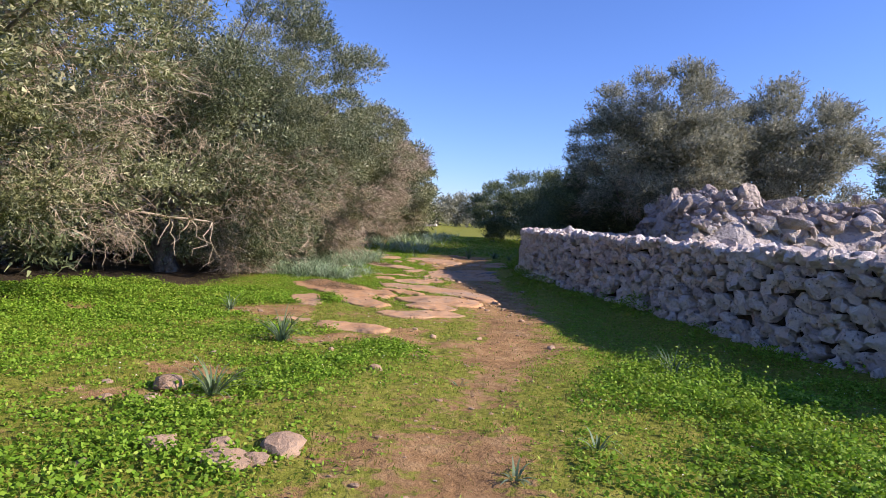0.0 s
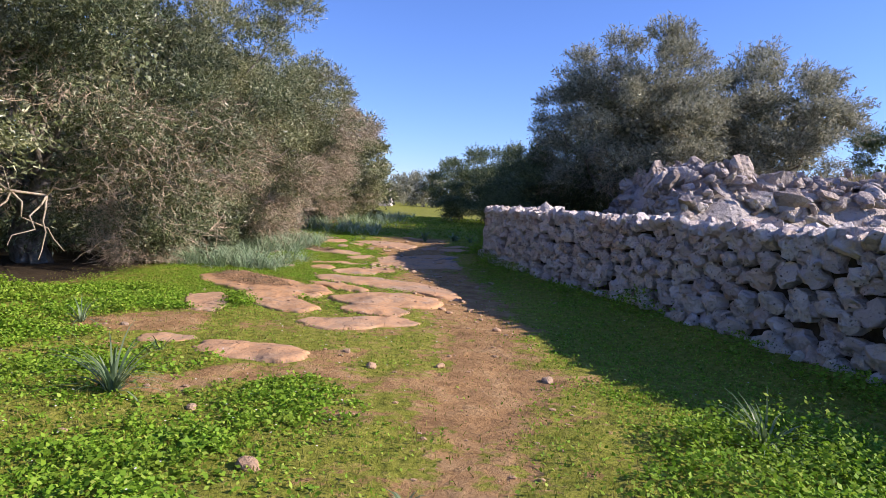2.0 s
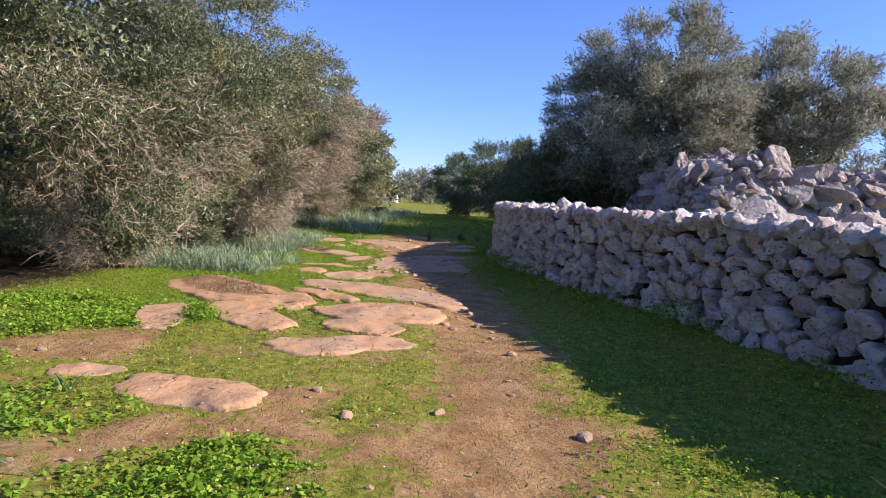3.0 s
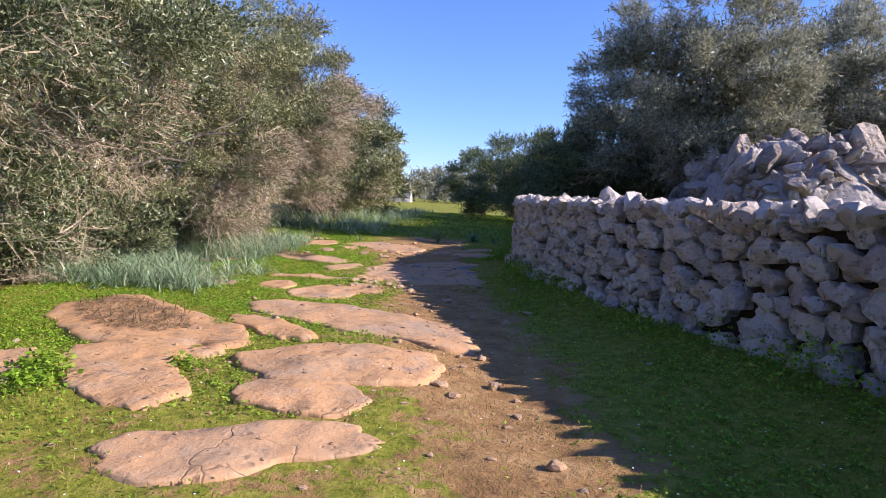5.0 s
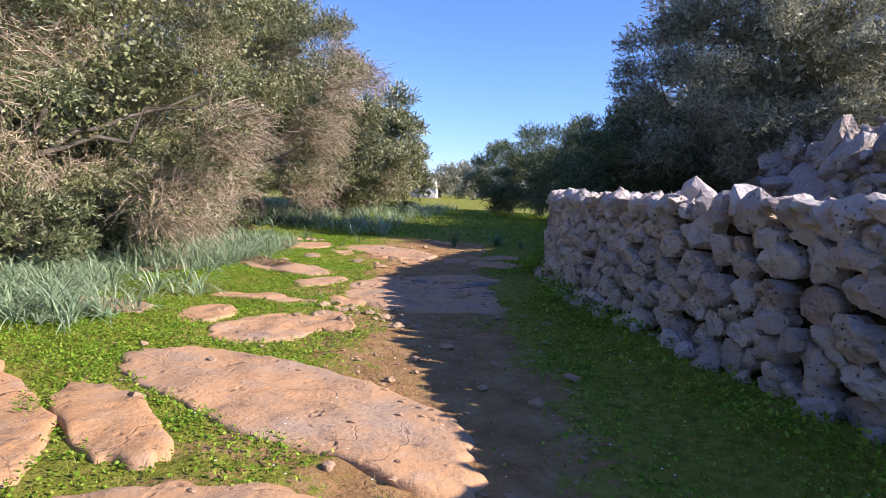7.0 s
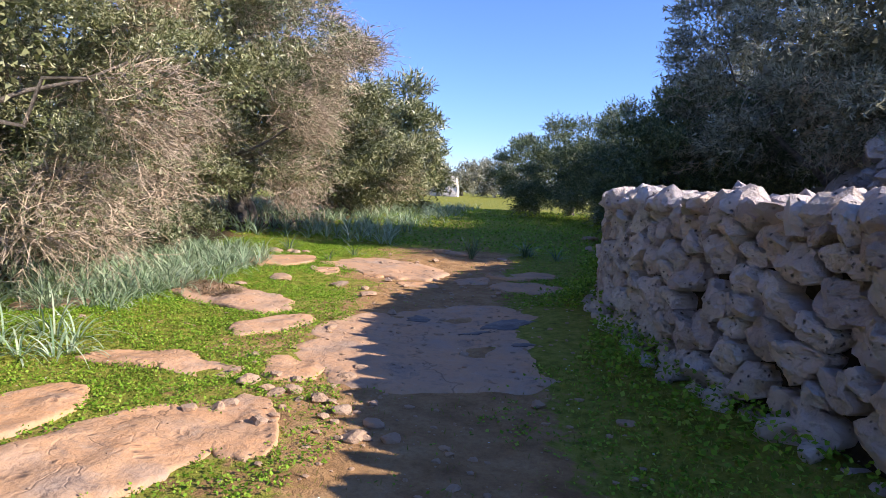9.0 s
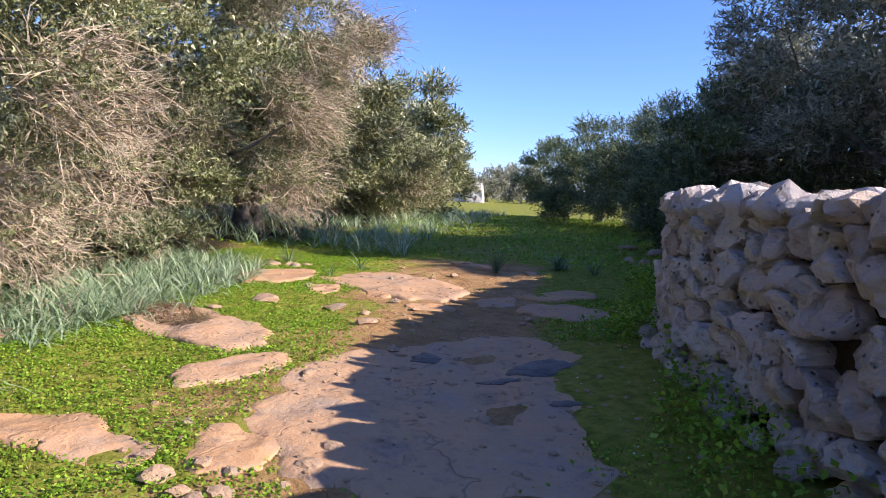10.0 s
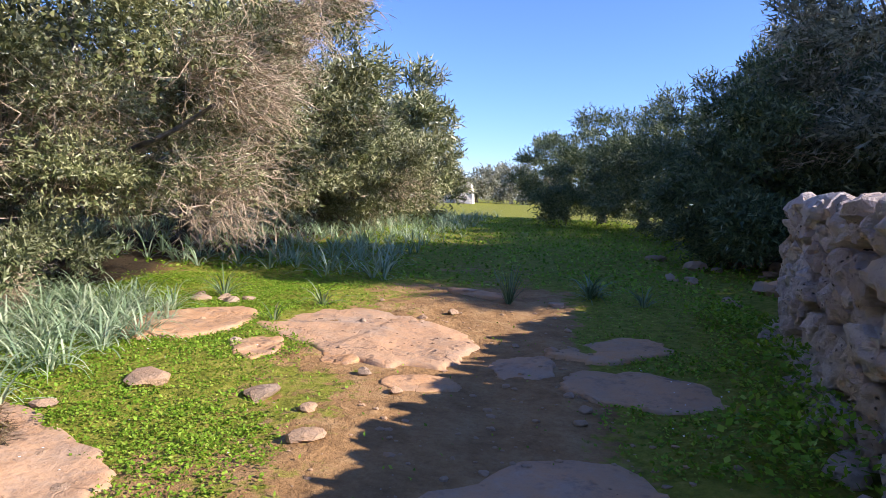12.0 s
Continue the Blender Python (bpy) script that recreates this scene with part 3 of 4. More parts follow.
def slab(x, y, a, b, turn=0.0, high=0.05, seed=0.0, notches=(), hole=None, label="flat pinkish limestone slab bedded in turf"):
    """A worn outcrop of half lengths a and b, its long side turned by so many degrees; hole: a weathered pit in it."""
    spokes = 72
    ang = np.arange(spokes) * 2 * np.pi / spokes
    edge = outline(ang, seed or x * 3.7 + y, notches)
    rr = np.array([0.02, 0.10, 0.20, 0.30, 0.40, 0.50, 0.60, 0.70, 0.78, 0.86, 0.92, 0.96, 0.985, 1.0, 1.03])
    hh = np.array([1.0, 1.0, 1.0, 1.0, 0.99, 0.98, 0.96, 0.93, 0.90, 0.85, 0.78, 0.66, 0.40, -0.15, -2.0])
    c, s = math.cos(radians(turn)), math.sin(radians(turn))
    px = rr[:, None] * edge[None] * np.cos(ang)[None] * a
    py = rr[:, None] * edge[None] * np.sin(ang)[None] * b
    wx, wy = x + px * c - py * s, y + px * s + py * c
    lump = 0.018 * waves(wx, wy, 4.0, 31) + 0.009 * waves(wx, wy, 13.0, 32)
    lump = lump + 0.016 * smooth(0.05, 0.22, waves(wx, wy, 2.6, 33))  # a broken upper bed
    gz = ground(np.full(1, x), np.full(1, y))[0] * 0.4 + ground(wx, wy) * 0.6
    wz = gz + 0.62 * high * hh[:, None] + lump * np.clip(hh, 0, 1)[:, None]
    if hole:
        wz = wz - 0.16 * smooth(1.0, 0.45, np.hypot((wx - hole[0]) / hole[2], (wy - hole[1]) / hole[2]))
    verts = np.stack([wx - x, wy - y, wz], -1).reshape(-1, 3)
    k, i = np.meshgrid(np.arange(len(rr) - 1), np.arange(spokes), indexing="ij")
    k, i = k.ravel() * spokes, i.ravel()
    j = (i + 1) % spokes
    me = mesh_of("rock_slab", verts, np.stack([k + i, k + spokes + i, k + spokes + j, k + j], 1), SLAB, True)
    bm = bmesh.new()
    bm.from_mesh(me)
    bm.verts.ensure_lookup_table()
    bm.faces.new([bm.verts[i] for i in range(spokes)])
    bmesh.ops.recalc_face_normals(bm, faces=bm.faces)
    bm.to_mesh(me)
    bm.free()
    ob = new("rock_slab", me)
    ob.location = (x, y, 0)
    return tagged(ob, label, "rock", "bedrock slabs along the path")


# x, y, half length, half width, turn, height
SLABS_FIRST = [
    (-2.00, 9.42, 0.66, 0.34, -17, 0.035), (-3.1, 9.9, 0.30, 0.16, 10, 0.03), (-3.58, 12.3, 0.80, 0.32, -72, 0.06),
    (-2.62, 12.66, 1.00, 0.42, -50, 0.06), (-1.08, 11.28, 0.82, 0.40, 18, 0.04, 2.0, ((-60, 32, 0.5),)),
    (-1.05, 12.30, 0.52, 0.38, -18, 0.05), (-0.90, 13.15, 0.90, 0.60, 12, 0.06, 5.0),
]
SLABS_SECOND = [
    (-2.00, 14.48, 0.80, 0.25, -44, 0.05), (-1.15, 15.17, 1.62, 0.64, -30, 0.055, 9.0), (-2.87, 17.62, 0.52, 0.30, -80, 0.03),
    (-1.98, 17.25, 0.74, 0.50, 75, 0.045, 4.0), (-1.47, 17.74, 0.52, 0.22, -64, 0.045), (-4.14, 17.58, 0.62, 0.42, 5, 0.04),
    (-1.6, 19.0, 0.26, 0.40, 10, 0.02), (-2.9, 18.9, 0.5, 0.24, 5, 0.03), (-2.3, 18.75, 0.34, 0.20, -10, 0.03),
]
SLABS_THIRD = [
    (-0.34, 20.42, 1.82, 1.38, 62, 0.03, 7.0, ((-8, 16, 0.2),)), (-2.32, 20.31, 0.52, 0.27, 58, 0.035),
    (-3.68, 21.67, 1.45, 0.48, -31, 0.045), (-4.04, 24.7, 0.85, 0.62, 72, 0.05), (-2.10, 24.89, 1.30, 0.82, -42, 0.035),
    (-2.91, 24.02, 0.36, 0.20, -85, 0.04), (-2.11, 23.95, 0.24, 0.18, -73, 0.03), (0.45, 23.5, 0.66, 0.42, -19, 0.045),
    (-0.51, 24.0, 0.32, 0.28, 87, 0.03), (0.35, 24.68, 0.70, 0.34, 41, 0.03), (-1.2, 27.4, 0.42, 0.22, -10, 0.08),
    (-4.9, 20.4, 0.45, 0.28, 12, 0.06), (-1.3, 23.4, 0.30, 0.2, 10, 0.025),
]
PITTED = (-3.37, 14.37, 1.72, 0.76, -44, 0.07)
SLABS = SLABS_FIRST + SLABS_SECOND + SLABS_THIRD + [PITTED]


# ---- trees ----
def tree(name, x, y, crown, radii, seed, clumps=70, twiglets=9000, size=0.10, leaf_mat=None, dead=0, bottom=0.3, trunk=0.22, label="", category="tree", face=(1, -0.4), clump=0.2, lean=(0, 0), stems=3):
    """A tree or bush rooted at x, y, its crown an uneven heap of leafy clumps round a centre."""
    global rng
    keep, rng = rng, np.random.default_rng(seed)
    foot = float(ground(x, y))
    top = tagged(new(name), label, category, "wild olive grove")
    top.location = (x, y, foot)
    c, r = np.array(crown, float), np.array(radii, float)
    d = sphere_points(clumps * 3)
    d = d[(c[2] + d[:, 2] * r[2]) > bottom - 0.2][: int(clumps * 1.25)]
    reach = np.where(rng.uniform(size=len(d)) < 0.72, rng.uniform(0.84, 1.08, len(d)), rng.uniform(0.45, 0.7, len(d))) * (1 + (0.10 if category == "tree" else 0.2) * np.sin(3 * np.arctan2(d[:, 1], d[:, 0]) + seed))
    centre = c + d * r * reach[:, None]
    centre[:, 2] = np.maximum(centre[:, 2], bottom + rng.uniform(0.1, 0.6, len(d)))
    rc = clump * r.mean() * rng.uniform(0.5, 1.15, len(d))
    weight = (0.35 + np.clip(d[:, 0] * face[0] + d[:, 1] * face[1] + 0.35, 0, 1.2)) * rc ** 2
    bare = np.where((centre[:, 2] < c[2] + (0.35 if dead > 5000 else -0.12) * r[2]) & (d[:, 0] * face[0] + d[:, 1] * face[1] > -0.25))[0]
    bare = rng.choice(bare, max(1, int(len(bare) * (0.5 if dead > 5000 else 0.35))), replace=False)
    if dead > 1000:
        weight[bare] *= 0.4 if dead > 5000 else 0.8
    pick = rng.choice(len(d), twiglets, p=weight / weight.sum())
    o = sphere_points(twiglets)
    o[:, 2] = np.where(rng.uniform(size=twiglets) < 0.3, o[:, 2], np.abs(o[:, 2]) * 0.7 + o[:, 2] * 0.3)
    at = centre[pick] + o * (rc[pick] * rng.uniform(0.25, 1, twiglets) ** 0.45)[:, None] * np.array([1.0, 1.0, 0.85])
    at[:, 2] = np.maximum(at[:, 2], bottom + rng.uniform(-0.15, 0.35, twiglets))
    way = unit(o * 0.9 + d[pick] * 0.6 + rng.normal(0, 0.45, (twiglets, 3)) + np.array([0, 0, 0.25]))
    per = 8
    k = np.tile(np.arange(per), twiglets)
    W, A = np.repeat(way, per, 0), np.repeat(at, per, 0)
    n = len(k)
    along = unit(W * 0.75 + rng.normal(0, 0.62, (n, 3)))
    base = A + W * ((k / per - 0.4) * size * 3.4)[:, None]
    leaves = leaf_tris(base, along, size * rng.uniform(0.7, 1.35, n), size * rng.uniform(0.20, 0.36, n))
    m = twiglets // 3  # sparse larger leaf sprays deep inside
    inner = c + sphere_points(m) * r * (rng.uniform(0, 1, m) ** 0.4 * 0.66)[:, None]
    inner[:, 2] = np.maximum(inner[:, 2], bottom + 0.25)
    inside = leaf_tris(inner, sphere_points(m), np.full(m, size * 1.35), np.full(m, size * 1.0))
    part("crown", mesh_of("crown", *triangles(np.concatenate([leaves, inside])), leaf_mat or OLIVE), top, "grey-green leathery small leaves")
    # trunk and limbs
    fork = np.array([c[0] * 0.25 + lean[0], c[1] * 0.25 + lean[1], max(0.5, c[2] * 0.38)])
    bits = []
    for q in range(stems):
        a = rng.uniform(0, 6.28)
        root = np.array([math.cos(a) * trunk * 0.9, math.sin(a) * trunk * 0.9, -0.25])
        tip = fork + rng.normal(0, 0.25, 3) * np.array([1, 1, 0.5])
        bits.append(limb(curve_to(root, tip, 8, 0, 0.10), np.linspace(trunk * 1.25, trunk * 0.72, 8), 9))
    part("trunk", mesh_of("trunk", *joined(bits), BARK, True), top, "gnarled grey bark trunk")
    for q in rng.choice(len(d), 9 if category == "tree" and twiglets > 4000 else 4, replace=False):
        pts = curve_to(fork, centre[q], 8, -0.15, 0.18)
        part("limb", mesh_of("limb", *limb(pts, np.linspace(trunk * 0.3, 0.014, 8), 6), BARK, True), top)
    if dead:
        q = rng.choice(bare, dead)
        p = centre[q] + sphere_points(dead) * rc[q][:, None] * 0.9
        p[:, 2] = np.maximum(p[:, 2], bottom + 0.1)
        w = unit(d[q] * np.array([1.0, 1.0, 0.2]) + rng.normal(0, 0.5, (dead, 3)) + np.array([0, 0, -0.06]))
        P0, P1, R0, R1, fine = [], [], [], [], []
        start, L, rad = p, rng.uniform(0.10, 0.26, dead), rng.uniform(0.0035, 0.010, dead)
        for step in range(4):
            stop = start + w * L[:, None]
            P0.append(start), P1.append(stop), R0.append(rad), R1.append(rad * 0.72)
            for fork_side in range(2):
                w2 = unit(w + rng.normal(0, 0.55, w.shape))
                fine.append(leaf_tris(stop, w2, L * 0.9, rad * 1.6))
            start, rad, L = stop, rad * 0.72, L * 0.82
            w = unit(w + rng.normal(0, 0.32, w.shape) + np.array([0, 0, -0.05]))
        P0, P1, R0, R1 = (np.concatenate(q) for q in (P0, P1, R0, R1))
        edge = unit(np.cross(P1 - P0, rng.normal(size=P0.shape)))
        stem = np.concatenate([np.stack([P0 - edge * R0[:, None], P0 + edge * R0[:, None], P1 + edge * R1[:, None]], 1),
                               np.stack([P0 - edge * R0[:, None], P1 + edge * R1[:, None], P1 - edge * R1[:, None]], 1)])
        v, f = triangles(np.concatenate([stem, *fine]))
        v[:, 2] = np.maximum(v[:, 2], 0.02)
        part("deadwood", mesh_of("deadwood", v, f, DEAD), top, "bare pale dead twigs", "stuff")
    rng = keep
    return top


OLD = "dense wild olive tree with grey-green crown and dead lower twigs"
# name, x, y, crown centre over the foot, radii, seed
LEFT = [
    (-10.2, 0.8, (1.0, 0, 4.0), (4.4, 3.6, 3.2), 11, 1.2), (-9.6, 7.4, (1.5, 0.2, 4.3), (4.2, 3.6, 3.5), 12, 1.0),
    (-8.2, 15.2, (0.4, 0, 3.9), (4.0, 3.6, 3.6), 13, 0.25), (-8.0, 20.6, (0.2, 0, 3.9), (4.0, 3.6, 3.5), 14, 0.6),
    (-7.6, 26.6, (0.2, -0.3, 3.8), (3.8, 3.5, 3.1), 15, 0.85), (-8.0, 32.0, (0.3, 0, 3.7), (3.5, 3.6, 3.3), 16, 0.9),
    (-7.6, 39.5, (0.3, 0, 2.1), (3.6, 3.4, 1.9), 17, 0.3),
]
grove = []
for i, (x, y, c, r, seed, low) in enumerate(LEFT):
    close = y < 30
    grove.append(tree("olive_tree", x, y, c, r, seed, 120, (11000 if y < 5 else 21000) if close else 8000, 0.076 if close else 0.14, OLIVE_DEEP if 12 < y < 18 else OLIVE, (5600 if y > 24 else 3600 if y > 18 else 1300) if close else 700, low, 0.2, OLD, "tree", (1, -0.5), 0.185))
# shrubs added to darken the shaded hollow under the crowns
for k, (xx, yy) in enumerate([(-11.2, 7.0), (-11.6, 12.5), (-10.8, 17.8), (-10.6, 24.0)]):
    tree("shrub", xx, yy, (0, 0, 1.3), (2.0, 3.0, 1.7), 100 + k, 40, 1500, 0.23, BUSH_DARK, 0, 0.0, 0.08, "added dark undergrowth that deepens the shade beneath the olive trees", "shrub", (1, -0.6))

for k, (xx, yy, rr) in enumerate([(-6.7, 16.6, 1.1), (-6.9, 18.9, 1.2), (-6.9, 22.9, 1.25), (-7.2, 21.3, 1.2), (-6.6, 24.8, 1.1)]):
    tree("shrub", xx, yy, (0, 0, 0.45), (rr, rr * 1.2, 0.62), 120 + k, 34, 1600, 0.085, OLIVE_DEEP, 250, 0.0, 0.04, "tangled low green undergrowth at the edge of the grove", "shrub", (1, -0.6), 0.3)

# one long dead bough hangs out of the second tree
tw = grove[1]
tx, ty, tz = tw.location
rng = np.random.default_rng(5)
bough = curve_to((-8.6 - tx, 9.0 - ty, 1.95 - tz), (-4.7 - tx, 10.3 - ty, 1.25 - tz), 14, -0.1, 0.10)
part("dead_bough", mesh_of("dead_bough", *limb(bough, np.linspace(0.05, 0.012, 14), 7), DEAD, True), tw, "long bare pale dead bough")
for k in range(4, 14):
    p = bough[k]
    for drop in range(2):
        q = p + np.array([rng.normal(0.1, 0.25), rng.normal(-0.1, 0.25), -rng.uniform(0.25, 0.85)])
        part("dead_branch", mesh_of("dead_branch", *limb(curve_to(p, q, 6, 0, 0.05), np.linspace(0.014, 0.005, 6), 5), DEAD, True), tw, "bare hanging dead branch")
    q = p + np.array([rng.normal(0.5, 0.3), rng.normal(-0.1, 0.4), rng.normal(0.0, 0.2)])
    part("dead_branch", mesh_of("dead_branch", *limb(curve_to(p, q, 6, 0, 0.07), np.linspace(0.012, 0.004, 6), 5), DEAD, True), tw, "bare pale dead branch")

RIGHT_LABEL = "tall spreading olive tree with dark grey-green crown behind the wall"
tree("olive_tree", 7.2, 29.8, (0.75, 0, 5.0), (3.5, 3.6, 4.0), 31, 140, 12000, 0.15, OLIVE_GREY, 900, 2.1, 0.3, RIGHT_LABEL, "tree", (-0.5, -1))
tree("olive_tree", 14.4, 32.5, (0.2, 0, 5.0), (3.9, 3.8, 3.7), 32, 130, 9000, 0.17, OLIVE_GREY, 400, 1.6, 0.3, RIGHT_LABEL, "tree", (-0.3, -1))
tree("olive_tree", 24.5, 34.0, (0, 0, 4.2), (4.2, 4.2, 3.0), 33, 70, 6000, 0.2, BUSH_DARK, 0, 1.2, 0.3, RIGHT_LABEL, "tree", (-0.3, -1))
# two more trees, hidden from view, added only to shade the meadow
for k, (xx, yy) in enumerate([(12.5, 38.5), (11.5, 46.0)]):
    tree("olive_tree", xx, yy, (0, 0, 4.8), (4.0, 4.2, 3.8), 34 + k, 70, 3000, 0.24, OLIVE_GREY, 0, 1.0, 0.3, RIGHT_LABEL, "tree", (-0.5, -1))
SHRUB = "dense dark green mastic shrub reaching down to the grass"
tree("shrub", 7.4, 35.0, (0, 0, 2.3), (4.0, 3.6, 2.5), 41, 90, 6500, 0.14, BUSH_DARK, 0, 0.1, 0.15, SHRUB, "shrub", (-1, -0.7), 0.24)
tree("shrub", 6.9, 42.0, (0, 0, 2.4), (4.2, 3.8, 2.5), 42, 90, 6500, 0.14, BUSH_DARK, 0, 0.1, 0.15, SHRUB, "shrub", (-1, -0.7))
tree("shrub", 5.0, 50.0, (0, 0, 2.6), (5.0, 4.2, 2.8), 43, 90, 6500, 0.16, BUSH_DARK, 0, 0.1, 0.15, SHRUB, "shrub", (-1, -0.7))
tree("shrub", 3.6, 57.0, (0, 0, 2.6), (4.6, 4.0, 2.7), 44, 90, 4500, 0.18, BUSH_DARK, 0, 0.1, 0.15, SHRUB, "shrub", (-1, -0.7))

tree("shrub", 4.9, 33.0, (0, 0, 1.9), (2.6, 2.8, 2.2), 45, 80, 6000, 0.13, BUSH_DARK, 0, 0.1, 0.12, SHRUB, "shrub", (-1, -0.7))
THICKET = "tall dense dark thicket behind the olive trees"
for k, yy in enumerate((1, 8, 15, 22, 46, 54, 30, 38)):
    tree("olive_tree", -14.5 if yy < 40 else -8.8, yy, (0, 0, 3.2), (4.2, 4.6, 3.4), 60 + k, 60, 1900, 0.30, OLIVE, 0, 0.0, 0.2, THICKET, "tree", (1, -0.6))
FAR = "distant round olive tree on the horizon"
for k, (xx, yy, rr) in enumerate([(-16, 112, 3.2), (-9.5, 118, 3.0), (-4, 122, 3.6), (2, 126, 3.4), (9, 120, 3.8), (-12.5, 108, 2.2), (-21, 104, 3.6), (16, 125, 4)]):
    tree("olive_tree", xx, yy, (0, 0, rr * 0.8), (rr * 1.3, rr * 1.2, rr * 0.85), 80 + k, 40, 700, 0.55, OLIVE_GREY, 0, 0.2, 0.2, FAR, "tree", (0, -1))

make_wall()
make_mound()
for row in SLABS[:-1]:
    slab(*row)
slab(*PITTED, hole=(-2.36, 13.5, 0.10), label="grey limestone slab with a weathered hole under dry litter")


# ---- grass and low plants ----
def scatter(n, x0, x1, y0, y1, want):
    """Places in a box, kept by a chance that depends on the place."""
    x, y = rng.uniform(x0, x1, n), rng.uniform(y0, y1, n)
    keep = rng.uniform(size=n) < want(x, y)
    return x[keep], y[keep]


def off_rock(x, y):
    ok = np.ones(len(x), bool)
    for sx, sy, a, b, turn, *_ in SLABS:
        c, s = math.cos(radians(turn)), math.sin(radians(turn))
        u, v = ((x - sx) * c + (y - sy) * s) / a, (-(x - sx) * s + (y - sy) * c) / b
        ok &= np.abs(u) ** 2.5 + np.abs(v) ** 2.5 > 0.80 + 0.18 * waves(x, y, 7.0, 97)
    return ok


def lush(x, y):
    off = x - np.interp(y, PATH_Y, PATH_X)
    right = smooth(0.75, 1.35, off + 0.2 * waves(x, y, 2.2, 51)) * smooth(8.6, 6.8, y + 0.5 * waves(x, y, 1.5, 52)) * smooth(0.3, 0.7, np.interp(y, WALL_Y, WALL_X) - x)
    left = smooth(-0.75, -1.3, off + 0.3 * waves(x, y, 2.0, 53)) * smooth(9.8, 8.4, y + 0.4 * waves(x, y, 1.2, 54)) * smooth(-10.5, -9, x)
    belt = smooth(-3.6, -4.4, x) * smooth(-10, -8, x) * smooth(8, 9, y) * smooth(13.5, 12.5, y)
    verge = np.interp(y, [11, 13, 15, 17, 20, 22, 24, 26, 28], [-1.2, -0.7, -0.5, -0.9, -1.6, -1.8, -2.2, -2.6, -2.6])
    mid = 0.95 * smooth(0.15, -0.35, x - verge + 0.3 * waves(x, y, 2.0, 59)) * smooth(-6.4, -5.6, x) * smooth(11.4, 12.6, y + 0.5 * waves(x, y, 1.4, 60)) * smooth(28.5, 27, y)
    return np.clip(np.maximum(right, np.maximum(left * np.maximum(0.25 + 0.75 * smooth(0.0, 0.45, waves(x, y, 1.7, 65) + 0.35 * waves(x, y, 5.0, 66)), smooth(-3.2, -4.2, x)) * 0.9, np.maximum(belt, mid))) * np.clip(0.68 + 0.5 * waves(x, y, 2.2, 55) + 0.2 * waves(x, y, 6.0, 50), 0.06, 1.2) * np.maximum(1 - 0.92 * smooth(0.30, 0.55, soil(x, y)), 0.8 * smooth(0.3, 0.7, mid)), 0, 1)


def greens(name, x, y, high, size, material, label, spread=0.9):
    ok = off_rock(x, y)
    x, y = x[ok], y[ok]
    n = len(x)
    z = ground(x, y) + (1 - rng.uniform(0.0, 1.0, n) ** 1.6) * high(x, y)
    way = unit(np.stack([rng.normal(0, spread, n), rng.normal(0, spread, n), rng.uniform(0.05, 0.9, n)], 1))
    flat = unit(np.stack([rng.normal(0, 0.5, n), rng.normal(0, 0.5, n), np.ones(n)], 1))
    L = size * rng.uniform(0.6, 1.3, n)
    q = leaf_quads(np.stack([x, y, z], 1), way, L, L * rng.uniform(0.45, 0.8, n), flat)
    return tagged(new(name, mesh_of(name, *quads(q), material)), label, "grass", kind="stuff")


def blades(name, x, y, tall, width, material, label, lean=0.35):
    ok = off_rock(x, y)
    x, y = x[ok], y[ok]
    n = len(x)
    way = unit(np.stack([rng.normal(0, lean, n), rng.normal(0, lean, n), np.ones(n)], 1))
    q = leaf_quads(np.stack([x, y, ground(x, y) - 0.01], 1), way, tall * rng.uniform(0.5, 1.3, n), np.full(n, width))
    return tagged(new(name, mesh_of(name, *quads(q), material)), label, "grass", kind="stuff")


def cushions(name, x, y, wide, tall, size, material, label, per=12):
    """Small rosettes of round leaves, each a loose dome of per leaves."""
    ok = off_rock(x, y)
    x, y = x[ok], y[ok]
    n = len(x)
    R, H = wide * rng.uniform(0.6, 1.4, n), tall(x, y) * rng.uniform(0.5, 1.3, n)
    a, r = rng.uniform(0, 2 * np.pi, (n, per)), np.sqrt(rng.uniform(0, 1, (n, per)))
    X, Y = x[:, None] + R[:, None] * r * np.cos(a), y[:, None] + R[:, None] * r * np.sin(a)
    Z = ground(X, Y) + H[:, None] * (1 - 0.75 * r ** 2) * rng.uniform(0.55, 1.0, (n, per))
    m = n * per
    flat = unit(np.stack([(r * np.cos(a)).ravel() * 0.9, (r * np.sin(a)).ravel() * 0.9, np.ones(m)], 1) + rng.normal(0, 0.55, (m, 3)))
    way = unit(np.stack([np.cos(a).ravel(), np.sin(a).ravel(), np.zeros(m)], 1) + rng.normal(0, 0.5, (m, 3)))
    L = size * rng.uniform(0.6, 1.3, m)
    q = leaf_quads(np.stack([X.ravel(), Y.ravel(), Z.ravel()], 1), way, L, L * rng.uniform(0.5, 0.85, m), flat)
    return tagged(new(name, mesh_of(name, *quads(q), material)), label, "grass", kind="stuff")


hill = lambda x, y: 0.02 + (0.08 + 0.10 * (x > 0)) * lush(x, y) * np.clip(0.8 + 0.8 * waves(x, y, 7.0, 56) + 0.4 * waves(x, y, 1.6, 58), 0.1, 2)
x, y = scatter(48000, -7.4, 4.4, 1.6, 8.8, lush)
cushions("clover_patch", x, y, 0.05, hill, 0.036, CLOVER, "lush bright green clover and low weeds", 8)
x, y = scatter(9000, -9.0, -2.0, 8.4, 13.0, lush)
cushions("weed_belt", x, y, 0.07, lambda x, y: 0.03 + 0.12 * np.clip(0.7 + 0.7 * waves(x, y, 3.0, 64), 0.05, 2), 0.045, CLOVER, "tall bright green weeds before the grove")
